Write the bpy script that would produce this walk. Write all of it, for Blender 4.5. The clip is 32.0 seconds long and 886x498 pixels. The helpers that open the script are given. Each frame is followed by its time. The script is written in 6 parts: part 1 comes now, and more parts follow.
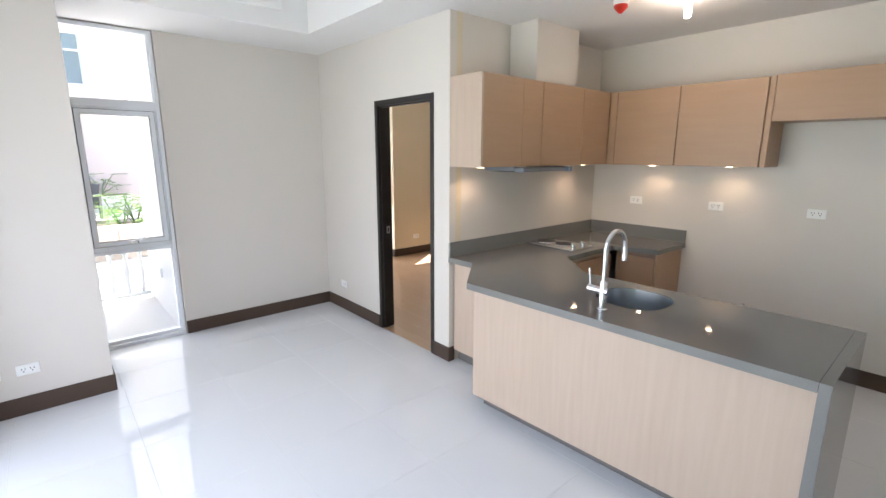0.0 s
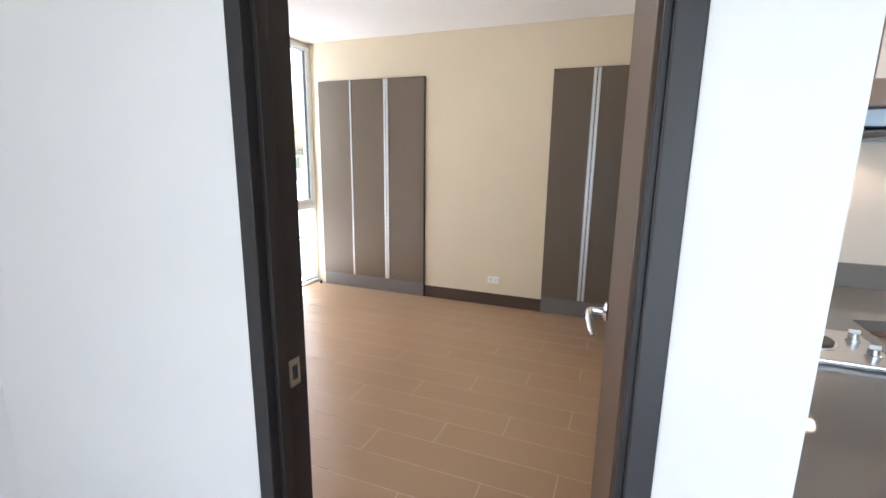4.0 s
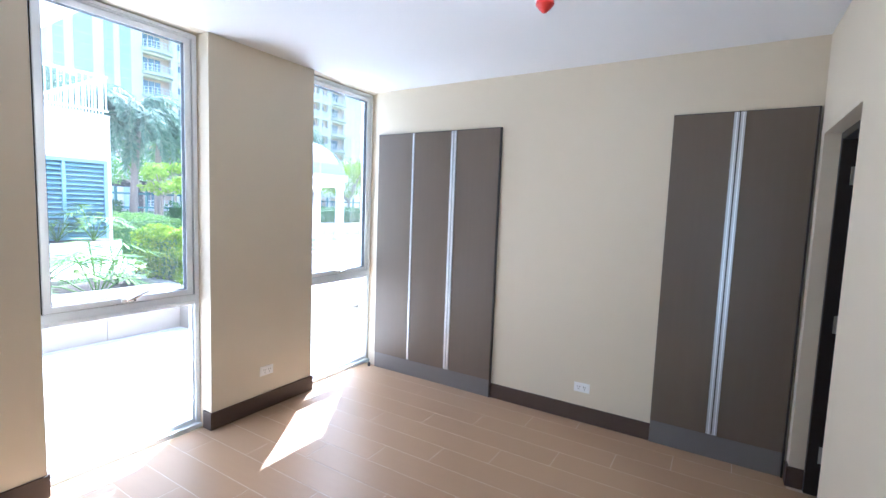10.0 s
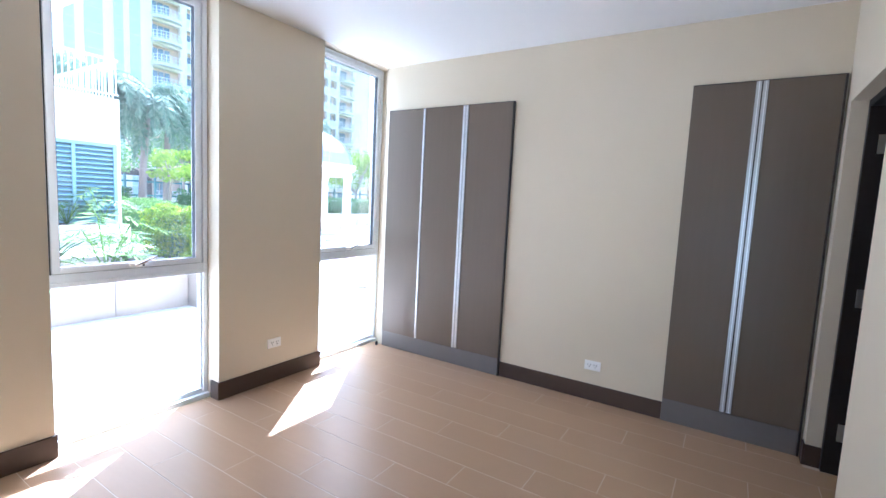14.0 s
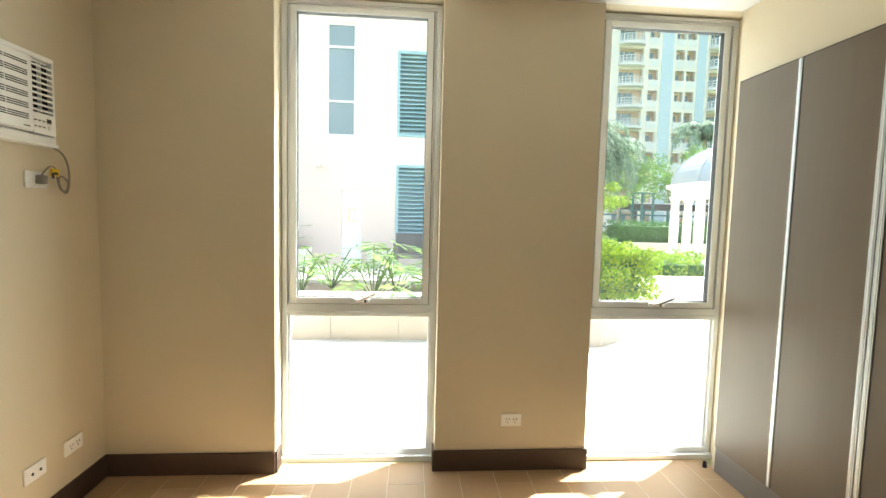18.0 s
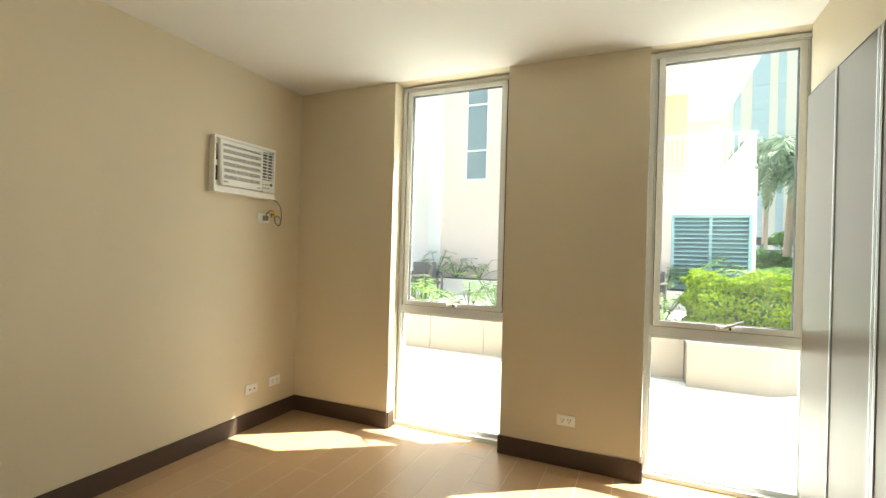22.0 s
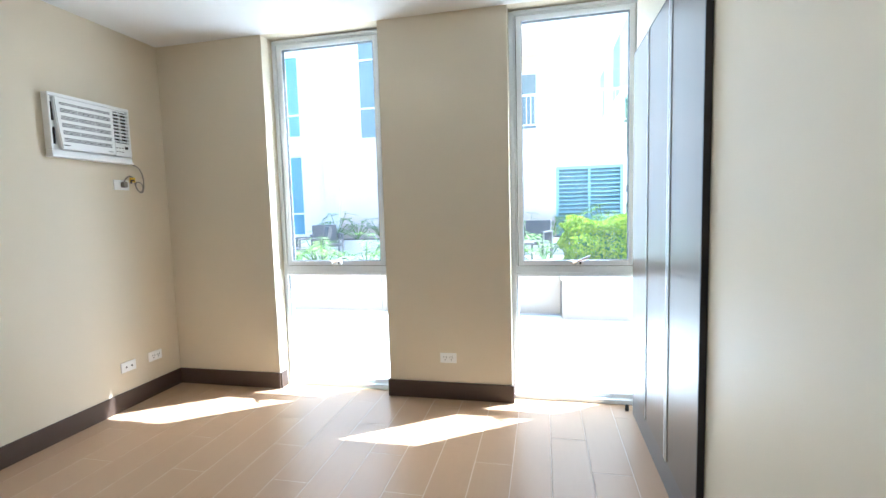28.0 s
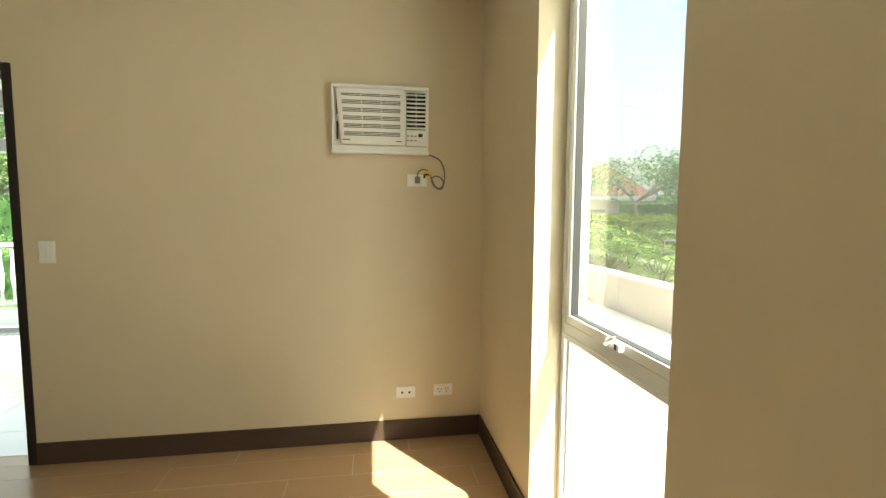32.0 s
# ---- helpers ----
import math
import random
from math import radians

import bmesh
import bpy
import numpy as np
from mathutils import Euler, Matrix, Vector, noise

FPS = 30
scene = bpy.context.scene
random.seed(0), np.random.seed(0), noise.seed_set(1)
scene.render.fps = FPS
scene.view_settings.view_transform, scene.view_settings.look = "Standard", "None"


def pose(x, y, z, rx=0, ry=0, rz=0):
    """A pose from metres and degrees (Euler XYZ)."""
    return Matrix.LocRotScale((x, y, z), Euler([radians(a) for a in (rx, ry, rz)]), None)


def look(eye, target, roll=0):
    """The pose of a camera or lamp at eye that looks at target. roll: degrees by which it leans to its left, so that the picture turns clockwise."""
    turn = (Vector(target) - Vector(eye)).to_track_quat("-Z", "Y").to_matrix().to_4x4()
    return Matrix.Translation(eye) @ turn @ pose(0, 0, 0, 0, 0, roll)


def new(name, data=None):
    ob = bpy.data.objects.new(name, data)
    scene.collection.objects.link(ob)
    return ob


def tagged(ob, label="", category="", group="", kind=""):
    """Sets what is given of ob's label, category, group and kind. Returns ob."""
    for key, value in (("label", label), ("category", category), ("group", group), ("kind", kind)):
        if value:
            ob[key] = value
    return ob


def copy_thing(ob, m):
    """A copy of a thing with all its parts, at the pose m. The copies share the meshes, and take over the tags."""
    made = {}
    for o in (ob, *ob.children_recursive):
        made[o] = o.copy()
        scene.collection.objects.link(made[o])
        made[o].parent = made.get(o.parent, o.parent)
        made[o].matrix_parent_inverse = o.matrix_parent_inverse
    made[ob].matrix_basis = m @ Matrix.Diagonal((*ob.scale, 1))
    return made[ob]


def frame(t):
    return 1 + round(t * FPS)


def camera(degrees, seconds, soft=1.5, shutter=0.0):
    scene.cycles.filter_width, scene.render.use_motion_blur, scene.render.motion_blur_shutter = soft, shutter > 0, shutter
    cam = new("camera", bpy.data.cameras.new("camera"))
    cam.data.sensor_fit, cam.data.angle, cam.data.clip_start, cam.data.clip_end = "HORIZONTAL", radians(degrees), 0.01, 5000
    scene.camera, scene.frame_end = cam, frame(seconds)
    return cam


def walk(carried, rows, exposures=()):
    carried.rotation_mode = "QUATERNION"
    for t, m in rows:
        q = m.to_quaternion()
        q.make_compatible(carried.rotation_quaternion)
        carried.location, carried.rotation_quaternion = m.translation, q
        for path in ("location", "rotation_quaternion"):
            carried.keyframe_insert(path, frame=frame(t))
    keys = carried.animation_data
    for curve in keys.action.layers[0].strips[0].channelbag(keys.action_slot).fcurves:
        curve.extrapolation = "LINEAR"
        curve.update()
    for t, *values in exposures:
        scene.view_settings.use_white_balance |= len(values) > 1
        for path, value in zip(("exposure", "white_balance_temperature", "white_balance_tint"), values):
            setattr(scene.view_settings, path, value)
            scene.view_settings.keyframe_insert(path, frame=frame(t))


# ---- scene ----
cam = camera(88.3, 32.0)
PATH = [
    (0, (0.185, 0.11, 1.699), (1.469, 1.587, 1.289), 0.1),
    (0.6, (0.322, 0.54, 1.64), (1.636, 1.99, 1.226), 0.8),
    (1, (0.367, 0.877, 1.624), (1.76, 2.25, 1.204), 1.6),
    (1.5, (0.503, 1.301, 1.587), (2.01, 2.549, 1.174), 2.6),
    (2, (0.698, 1.729, 1.57), (2.31, 2.838, 1.153), 2.5),
    (2.4, (0.871, 2.055, 1.563), (2.577, 3.012, 1.145), 1.6),
    (3, (1.22, 2.46, 1.543), (2.989, 3.291, 1.121), 1.0),
    (3.5, (1.515, 2.767, 1.526), (3.318, 3.521, 1.102), 0.8),
    (5.8, (2.579, 3.404, 1.427), (4.416, 4.1, 1.052), 0.6),
    (6, (2.605, 3.405, 1.453), (4.427, 4.133, 1.069), 0.7),
    (6.5, (2.62, 3.401, 1.453), (4.416, 4.202, 1.088), 1.2),
    (7, (2.641, 3.396, 1.478), (4.405, 4.269, 1.122), 1.3),
    (7.5, (2.656, 3.4, 1.5), (4.397, 4.325, 1.162), 1.3),
    (8, (2.668, 3.378, 1.502), (4.39, 4.348, 1.198), 1.5),
    (8.5, (2.683, 3.374, 1.527), (4.391, 4.376, 1.247), 1.8),
    (9, (2.696, 3.365, 1.553), (4.392, 4.396, 1.302), 2.1),
    (9.5, (2.703, 3.37, 1.576), (4.399, 4.408, 1.359), 2.2),
    (10, (2.707, 3.357, 1.594), (4.404, 4.399, 1.415), 2.1),
    (10.5, (2.711, 3.342, 1.611), (4.41, 4.388, 1.468), 2.0),
    (11, (2.714, 3.337, 1.614), (4.413, 4.386, 1.504), 1.9),
    (11.5, (2.707, 3.345, 1.601), (4.408, 4.391, 1.506), 1.9),
    (12, (2.713, 3.334, 1.564), (4.411, 4.386, 1.466), 1.9),
    (12.5, (2.704, 3.337, 1.52), (4.401, 4.39, 1.416), 2.0),
    (13, (2.702, 3.346, 1.464), (4.397, 4.402, 1.348), 2.3),
    (13.5, (2.71, 3.357, 1.427), (4.4, 4.411, 1.252), 2.7),
    (15.5, (3.003, 3.532, 1.435), (4.599, 4.702, 1.144), 2.1),
    (16, (3.358, 3.467, 1.441), (4.706, 4.918, 1.164), 1.4),
    (16.4, (3.571, 3.509, 1.462), (4.747, 5.103, 1.182), 1.7),
    (17, (3.795, 3.652, 1.449), (4.745, 5.399, 1.235), 2.4),
    (17.5, (4.068, 3.695, 1.491), (4.653, 5.599, 1.31), 1.6),
    (18, (4.319, 3.733, 1.478), (4.462, 5.723, 1.331), 1.4),
    (18.6, (4.588, 3.751, 1.475), (4.317, 5.73, 1.368), 1.4),
    (19, (4.794, 3.747, 1.48), (4.31, 5.686, 1.403), 2.5),
    (19.5, (4.926, 3.694, 1.456), (4.332, 5.604, 1.416), 3.2),
    (20, (5.028, 3.613, 1.439), (4.398, 5.511, 1.421), 3.0),
    (20.5, (5.118, 3.534, 1.421), (4.433, 5.413, 1.426), 3.1),
    (21, (5.195, 3.415, 1.378), (4.444, 5.269, 1.402), 3.2),
    (21.5, (5.264, 3.313, 1.374), (4.487, 5.156, 1.387), 2.8),
    (22, (5.364, 3.224, 1.386), (4.555, 5.053, 1.39), 1.6),
    (22.4, (5.456, 3.151, 1.384), (4.614, 4.965, 1.386), 0.4),
    (23, (5.512, 2.995, 1.4), (4.684, 4.815, 1.375), -0.7),
    (23.5, (5.483, 2.865, 1.366), (4.915, 4.782, 1.323), -0.3),
    (24.2, (5.516, 2.703, 1.374), (5.449, 4.7, 1.284), 1.0),
    (24.5, (5.554, 2.661, 1.362), (5.575, 4.658, 1.256), 1.1),
    (26.5, (5.544, 2.62, 1.349), (5.688, 4.61, 1.203), 0.9),
    (27, (5.564, 2.759, 1.32), (5.57, 4.754, 1.174), 0.1),
    (27.5, (5.586, 2.941, 1.319), (5.34, 4.919, 1.162), -0.9),
    (28, (5.588, 3.172, 1.349), (5.159, 5.118, 1.18), -1.6),
    (28.6, (5.598, 3.477, 1.388), (4.972, 5.368, 1.208), -2.1),
    (29, (5.597, 3.701, 1.399), (4.83, 5.54, 1.217), -2.2),
    (29.5, (5.691, 4.038, 1.424), (4.652, 5.737, 1.237), -2.9),
    (30, (5.655, 4.37, 1.426), (4.431, 5.94, 1.236), -2.8),
    (30.5, (5.675, 4.76, 1.428), (4.183, 6.079, 1.244), -3.4),
    (31, (5.606, 5.078, 1.429), (3.904, 6.114, 1.259), -2.2),
    (31.6, (5.467, 5.414, 1.402), (3.588, 6.084, 1.247), -0.6),
    (32, (5.407, 5.602, 1.405), (3.438, 5.911, 1.243), 0.3),
]

EXPOSURES = [
    (0.0, 2.34, 5920, 17), (2.0, 2.54, 5720, 17), (3.5, 2.70, 5550, 16), (5.5, 2.64, 4850, 14), (7.0, 2.64, 4700, 14), (9.0, 2.56, 4650, 14), (13.5, 2.56, 4600, 15), (16.4, 2.56, 4600, 14),
    (17.0, 2.40, 5000, 3), (17.6, 2.26, 5850, 2), (18.2, 2.12, 6250, 0), (19.0, 1.97, 6500, -1), (21.0, 1.98, 6500, -1), (23.0, 2.32, 6500, 1), (24.0, 2.56, 6100, 14), (24.5, 2.64, 5000, 14),
    (27.0, 2.66, 4750, 12), (27.5, 2.64, 4750, 11), (28.0, 2.56, 4750, 5), (28.8, 2.16, 5800, 0), (30.0, 1.86, 6550, -1), (31.0, 2.42, 6700, -4), (32.0, 1.98, 6750, -4),
]
walk(cam, [(t, look(eye, target, roll)) for t, eye, target, roll in PATH], EXPOSURES)

# ---- world, sun ----
SUN_DIR = Vector((0.51, 0.345, 1.0)).normalized()          # towards the sun
world = bpy.data.worlds.new("sky")
scene.world = world
world.use_nodes = True
wn = world.node_tree
for n in list(wn.nodes):
    wn.nodes.remove(n)
sky = wn.nodes.new("ShaderNodeTexSky")
sky.sky_type = "NISHITA"
sky.sun_disc = False
sky.sun_elevation = math.asin(SUN_DIR.z)
sky.sun_rotation = math.atan2(SUN_DIR.x, SUN_DIR.y)
sky.air_density, sky.dust_density, sky.ozone_density = 1.3, 6.0, 0.5
bg = wn.nodes.new("ShaderNodeBackground")
bg.inputs["Strength"].default_value = 0.15
wo = wn.nodes.new("ShaderNodeOutputWorld")
wn.links.new(sky.outputs[0], bg.inputs[0])
wn.links.new(bg.outputs[0], wo.inputs[0])

sun = bpy.data.lights.new("sun", "SUN")
sun.energy, sun.angle, sun.color = 5.0, radians(0.5), (1.0, 0.95, 0.87)
new("sun", sun).matrix_world = look(SUN_DIR * 60, (0, 0, 0))


def lamp(name, x, y, z, watts, color, radius=0.03, spot=None, aim=None):
    data = bpy.data.lights.new(name, "SPOT" if spot else "POINT")
    data.energy, data.color, data.shadow_soft_size = watts, color, radius
    if spot:
        data.spot_size, data.spot_blend = radians(spot), 0.8
    ob = new(name, data)
    ob.matrix_world = look((x, y, z), aim) if aim else pose(x, y, z)
    return ob


def sky_window(x, y, z, w, h, watts, aim):
    """An added area lamp that boosts the sky's light in a window opening."""
    data = bpy.data.lights.new("window_daylight", "AREA")
    data.shape, data.size, data.size_y, data.energy, data.color = "RECTANGLE", w, h, watts, (1.0, 0.98, 0.95)
    new("window_daylight", data).matrix_world = look((x, y, z), aim)


sky_window(4.03, 6.48, 1.34, 0.84, 2.50, 3.1, (4.03, 0, 1.20))
sky_window(5.80, 6.48, 1.34, 0.76, 2.50, 2.8, (5.80, 0, 1.20))
sky_window(0.73, 4.97, 1.36, 0.58, 2.55, 1.75, (0.73, 0, 1.36))
sky_window(-0.59, 1.95, 1.27, 2.90, 2.40, 14.5, (5, 1.95, 1.27))

# bare bulbs and the small lights under the wall cabinets
lamp("bulb_light", 4.47, 4.31, 2.50, 0.75, (1.0, 0.90, 0.78))
lamp("bulb_light", 3.50, 1.50, 2.54, 1.05, (1.0, 0.76, 0.50))
UNDER_LIGHTS = [(2.70, 2.57), (3.28, 2.60), (4.06, 2.55), (4.42, 2.06), (4.42, 1.43)]
for ux, uy in UNDER_LIGHTS:
    lamp("cabinet_light", ux, uy, 1.575, 0.62, (1.0, 0.70, 0.42), 0.02, 150, (ux, uy, 0))

# ---- materials ----


def mat(name, color, rough=0.5, metal=0.0, grain=0.0, scale=8.0, bump=0.0, bscale=60.0, vary=0.0, spec=0.5, stretch=None, dark=None,
        big=0.0, bigscale=1.2, coat=0.0):
    """A paint-like surface: base colour, a fine and a broad variation, relief, and a shade of its own for each piece."""
    m = bpy.data.materials.new(name)
    m.use_nodes = True
    t = m.node_tree
    b = t.nodes["Principled BSDF"]
    b.inputs["Roughness"].default_value, b.inputs["Metallic"].default_value = rough, metal
    b.inputs["Specular IOR Level"].default_value = spec
    b.inputs["Coat Weight"].default_value = coat
    b.inputs["Coat Roughness"].default_value = 0.05
    co = t.nodes.new("ShaderNodeTexCoord")
    mp = t.nodes.new("ShaderNodeMapping")
    place = co.outputs["Object"]
    if vary:
        oi = t.nodes.new("ShaderNodeObjectInfo")
        sh = t.nodes.new("ShaderNodeVectorMath")
        sh.operation = "SCALE"
        sh.inputs[0].default_value = (17.0, 29.0, 11.0)
        t.links.new(oi.outputs["Random"], sh.inputs["Scale"])
        ad = t.nodes.new("ShaderNodeVectorMath")
        t.links.new(place, ad.inputs[0])
        t.links.new(sh.outputs[0], ad.inputs[1])
        place = ad.outputs[0]
    t.links.new(place, mp.inputs[0])
    if stretch:
        mp.inputs["Scale"].default_value = stretch
    last = None
    rgb = t.nodes.new("ShaderNodeRGB")
    rgb.outputs[0].default_value = (*color, 1)
    last = rgb.outputs[0]

    def mixed(fac, amount, other, source):
        mx = t.nodes.new("ShaderNodeMix")
        mx.data_type = "RGBA"
        ml = t.nodes.new("ShaderNodeMath")
        ml.operation = "MULTIPLY"
        ml.inputs[1].default_value = amount
        t.links.new(fac, ml.inputs[0])
        t.links.new(ml.outputs[0], mx.inputs[0])
        t.links.new(source, mx.inputs[6])
        mx.inputs[7].default_value = (*other, 1)
        return mx.outputs[2]

    low = dark or tuple(c * 0.6 for c in color)
    if grain:
        nz = t.nodes.new("ShaderNodeTexNoise")
        nz.inputs["Scale"].default_value, nz.inputs["Detail"].default_value = scale, 6
        t.links.new(mp.outputs[0], nz.inputs["Vector"])
        last = mixed(nz.outputs[0], grain, low, last)
    if big:
        nb = t.nodes.new("ShaderNodeTexNoise")
        nb.inputs["Scale"].default_value, nb.inputs["Detail"].default_value = bigscale, 3
        t.links.new(place, nb.inputs["Vector"])
        last = mixed(nb.outputs[0], big, low, last)
        rr = t.nodes.new("ShaderNodeMapRange")
        rr.inputs[3].default_value, rr.inputs[4].default_value = rough * 0.85, min(1, rough * 1.2)
        t.links.new(nb.outputs[0], rr.inputs[0])
        t.links.new(rr.outputs[0], b.inputs["Roughness"])
    if vary:
        last = mixed(oi.outputs["Random"], vary, low, last)
    t.links.new(last, b.inputs["Base Color"])
    if bump:
        nn = t.nodes.new("ShaderNodeTexNoise")
        nn.inputs["Scale"].default_value, nn.inputs["Detail"].default_value = bscale, 4
        t.links.new(mp.outputs[0], nn.inputs["Vector"])
        bp = t.nodes.new("ShaderNodeBump")
        bp.inputs["Strength"].default_value, bp.inputs["Distance"].default_value = bump, 0.002
        t.links.new(nn.outputs[0], bp.inputs["Height"])
        t.links.new(bp.outputs[0], b.inputs["Normal"])
    return m


def leaf_mat(name, color, tip, island=True):
    m = bpy.data.materials.new(name)
    m.use_nodes = True
    t = m.node_tree
    b = t.nodes["Principled BSDF"]
    b.inputs["Roughness"].default_value = 0.62
    b.inputs["Specular IOR Level"].default_value = 0.3
    g = t.nodes.new("ShaderNodeNewGeometry")
    mx = t.nodes.new("ShaderNodeMix")
    mx.data_type = "RGBA"
    t.links.new(g.outputs["Random Per Island"], mx.inputs[0])
    mx.inputs[6].default_value, mx.inputs[7].default_value = (*color, 1), (*tip, 1)
    t.links.new(mx.outputs[2], b.inputs["Base Color"])
    tr = t.nodes.new("ShaderNodeBsdfTranslucent")
    t.links.new(mx.outputs[2], tr.inputs[0])
    ms = t.nodes.new("ShaderNodeMixShader")
    ms.inputs[0].default_value = 0.35
    t.links.new(b.outputs[0], ms.inputs[1])
    t.links.new(tr.outputs[0], ms.inputs[2])
    t.links.new(ms.outputs[0], t.nodes["Material Output"].inputs[0])
    return m


def glass_mat(name, tint, gloss=0.30, dust=(0.003, 0.014)):
    """Clear glass with a thin uneven film of dust that also mimics veiling glare."""
    m = bpy.data.materials.new(name)
    m.use_nodes = True
    t = m.node_tree
    t.nodes.remove(t.nodes["Principled BSDF"])
    tp = t.nodes.new("ShaderNodeBsdfTransparent")
    tp.inputs[0].default_value = (*tint, 1)
    gl = t.nodes.new("ShaderNodeBsdfGlossy")
    gl.inputs["Roughness"].default_value = 0.02
    fr = t.nodes.new("ShaderNodeFresnel")
    fr.inputs[0].default_value = 1.45
    ml = t.nodes.new("ShaderNodeMath")
    ml.operation = "MULTIPLY"
    ml.inputs[1].default_value = gloss
    t.links.new(fr.outputs[0], ml.inputs[0])
    film = t.nodes.new("ShaderNodeBsdfTranslucent")
    film.inputs[0].default_value = (0.95, 0.95, 0.95, 1)
    co = t.nodes.new("ShaderNodeTexCoord")
    nz = t.nodes.new("ShaderNodeTexNoise")
    nz.inputs["Scale"].default_value, nz.inputs["Detail"].default_value = 2.2, 5
    t.links.new(co.outputs["Object"], nz.inputs["Vector"])
    rg = t.nodes.new("ShaderNodeMapRange")
    rg.inputs[1].default_value, rg.inputs[2].default_value = 0.35, 0.75
    rg.inputs[3].default_value, rg.inputs[4].default_value = dust
    t.links.new(nz.outputs[0], rg.inputs[0])
    md = t.nodes.new("ShaderNodeMixShader")
    t.links.new(rg.outputs[0], md.inputs[0])
    t.links.new(tp.outputs[0], md.inputs[1])
    t.links.new(film.outputs[0], md.inputs[2])
    ms = t.nodes.new("ShaderNodeMixShader")
    t.links.new(ml.outputs[0], ms.inputs[0])
    t.links.new(md.outputs[0], ms.inputs[1])
    t.links.new(gl.outputs[0], ms.inputs[2])
    t.links.new(ms.outputs[0], t.nodes["Material Output"].inputs[0])
    return m


def glow(name, color, strength):
    m = bpy.data.materials.new(name)
    m.use_nodes = True
    b = m.node_tree.nodes["Principled BSDF"]
    b.inputs["Base Color"].default_value = (*color, 1)
    b.inputs["Emission Color"].default_value = (*color, 1)
    b.inputs["Emission Strength"].default_value = strength
    return m


PAINT = mat("warm_beige_wall_paint", (0.685, 0.602, 0.448), 0.50, grain=0.10, scale=3.0, bump=0.12, bscale=220, big=0.06, spec=0.5)
# Copy of PAINT whitened to stand in for the living room's cooler light
PAINT_COOL_LIT = mat("off_white_wall_paint", (0.70, 0.655, 0.598), 0.42, grain=0.10, scale=3.0, bump=0.12, bscale=220, big=0.06, spec=0.5)
CEIL = mat("ceiling_paint", (0.82, 0.81, 0.79), 0.8, grain=0.06, scale=2.0, bump=0.08, bscale=180)
BASE = mat("baseboard_tile", (0.070, 0.043, 0.028), 0.6, grain=0.35, scale=14, stretch=(1, 1, 8), bump=0.05)
PLANK = mat("plank_tile", (0.44, 0.292, 0.166), 0.345, grain=0.24, scale=5, stretch=(9, 1.2, 1), bump=0.03, bscale=30, vary=0.16, big=0.10,
            dark=(0.32, 0.20, 0.112))
PLANK_GROUT = mat("plank_grout", (0.66, 0.55, 0.42), 0.9, grain=0.3, scale=30)
TILE = mat("white_tile", (0.74, 0.75, 0.76), 0.014, grain=0.05, scale=4, vary=0.05, big=0.06)
TILE_GROUT = mat("tile_grout", (0.70, 0.70, 0.69), 0.8, grain=0.2, scale=30)
ALU = mat("aluminium_frame", (0.84, 0.87, 0.90), 0.30, 0.10, grain=0.10, scale=10, bump=0.03)
GASKET = mat("black_gasket", (0.03, 0.03, 0.03), 0.6, grain=0.2)
GLASS = glass_mat("window_glass", (0.97, 0.985, 0.98))
GREY = mat("grey_laminate", (0.152, 0.118, 0.084), 0.36, grain=0.25, scale=40, stretch=(1, 1, 0.05), bump=0.03, bscale=200, vary=0.05, spec=0.32)
PLINTH = mat("grey_plinth", (0.17, 0.155, 0.145), 0.45, grain=0.2, scale=20)
HANDLE = mat("satin_aluminium_strip", (0.56, 0.57, 0.585), 0.34, 1.0, grain=0.10, scale=60, stretch=(1, 1, 0.05))
CHROME = mat("bright_aluminium", (0.80, 0.81, 0.83), 0.22, 1.0, grain=0.08, scale=60, stretch=(1, 1, 0.05))
STEEL = mat("stainless_steel", (0.66, 0.66, 0.66), 0.24, 1.0, grain=0.15, scale=80, stretch=(1, 0.06, 1), bump=0.02)
FRAME = mat("dark_door_frame", (0.016, 0.012, 0.010), 0.46, grain=0.4, scale=30, stretch=(6, 6, 0.4), bump=0.06)
DOORWOOD = mat("dark_brown_door", (0.115, 0.068, 0.040), 0.42, grain=0.5, scale=12, stretch=(8, 8, 0.5), bump=0.06, dark=(0.06, 0.034, 0.02))
OAK = mat("pale_oak_upright", (0.58, 0.462, 0.365), 0.42, grain=0.62, scale=5, stretch=(7, 7, 0.5), bump=0.05, big=0.10, vary=0.06,
          dark=(0.42, 0.31, 0.225))
OAK_FLAT = mat("pale_oak_level", (0.49, 0.315, 0.192), 0.38, grain=0.62, scale=5, stretch=(0.55, 0.55, 7), bump=0.05, big=0.10, vary=0.08,
               dark=(0.37, 0.235, 0.142))
QUARTZ = mat("grey_quartz", (0.222, 0.220, 0.208), 0.045, grain=0.5, scale=260, dark=(0.12, 0.112, 0.10), spec=0.5, big=0.05)
WHITE = mat("white_plastic", (0.88, 0.88, 0.86), 0.32, grain=0.05, scale=12)
ACWHITE = mat("aged_white_plastic", (0.88, 0.87, 0.83), 0.38, grain=0.06, scale=9, big=0.04)
BLACK = mat("black_plastic", (0.015, 0.015, 0.016), 0.45, grain=0.2)
DARKHOLE = mat("dark_slot", (0.02, 0.019, 0.018), 0.8, grain=0.2)
CABLE = mat("grey_cable", (0.22, 0.20, 0.17), 0.55, grain=0.2)
YELLOW = mat("yellow_tag", (0.80, 0.55, 0.02), 0.5, grain=0.1)
RED = mat("red_lens", (0.55, 0.035, 0.02), 0.3, grain=0.1)
BULB = glow("lit_bulb", (1.0, 0.86, 0.66), 14.0)
SPOTLENS = glow("lit_lens", (1.0, 0.66, 0.36), 6.0)
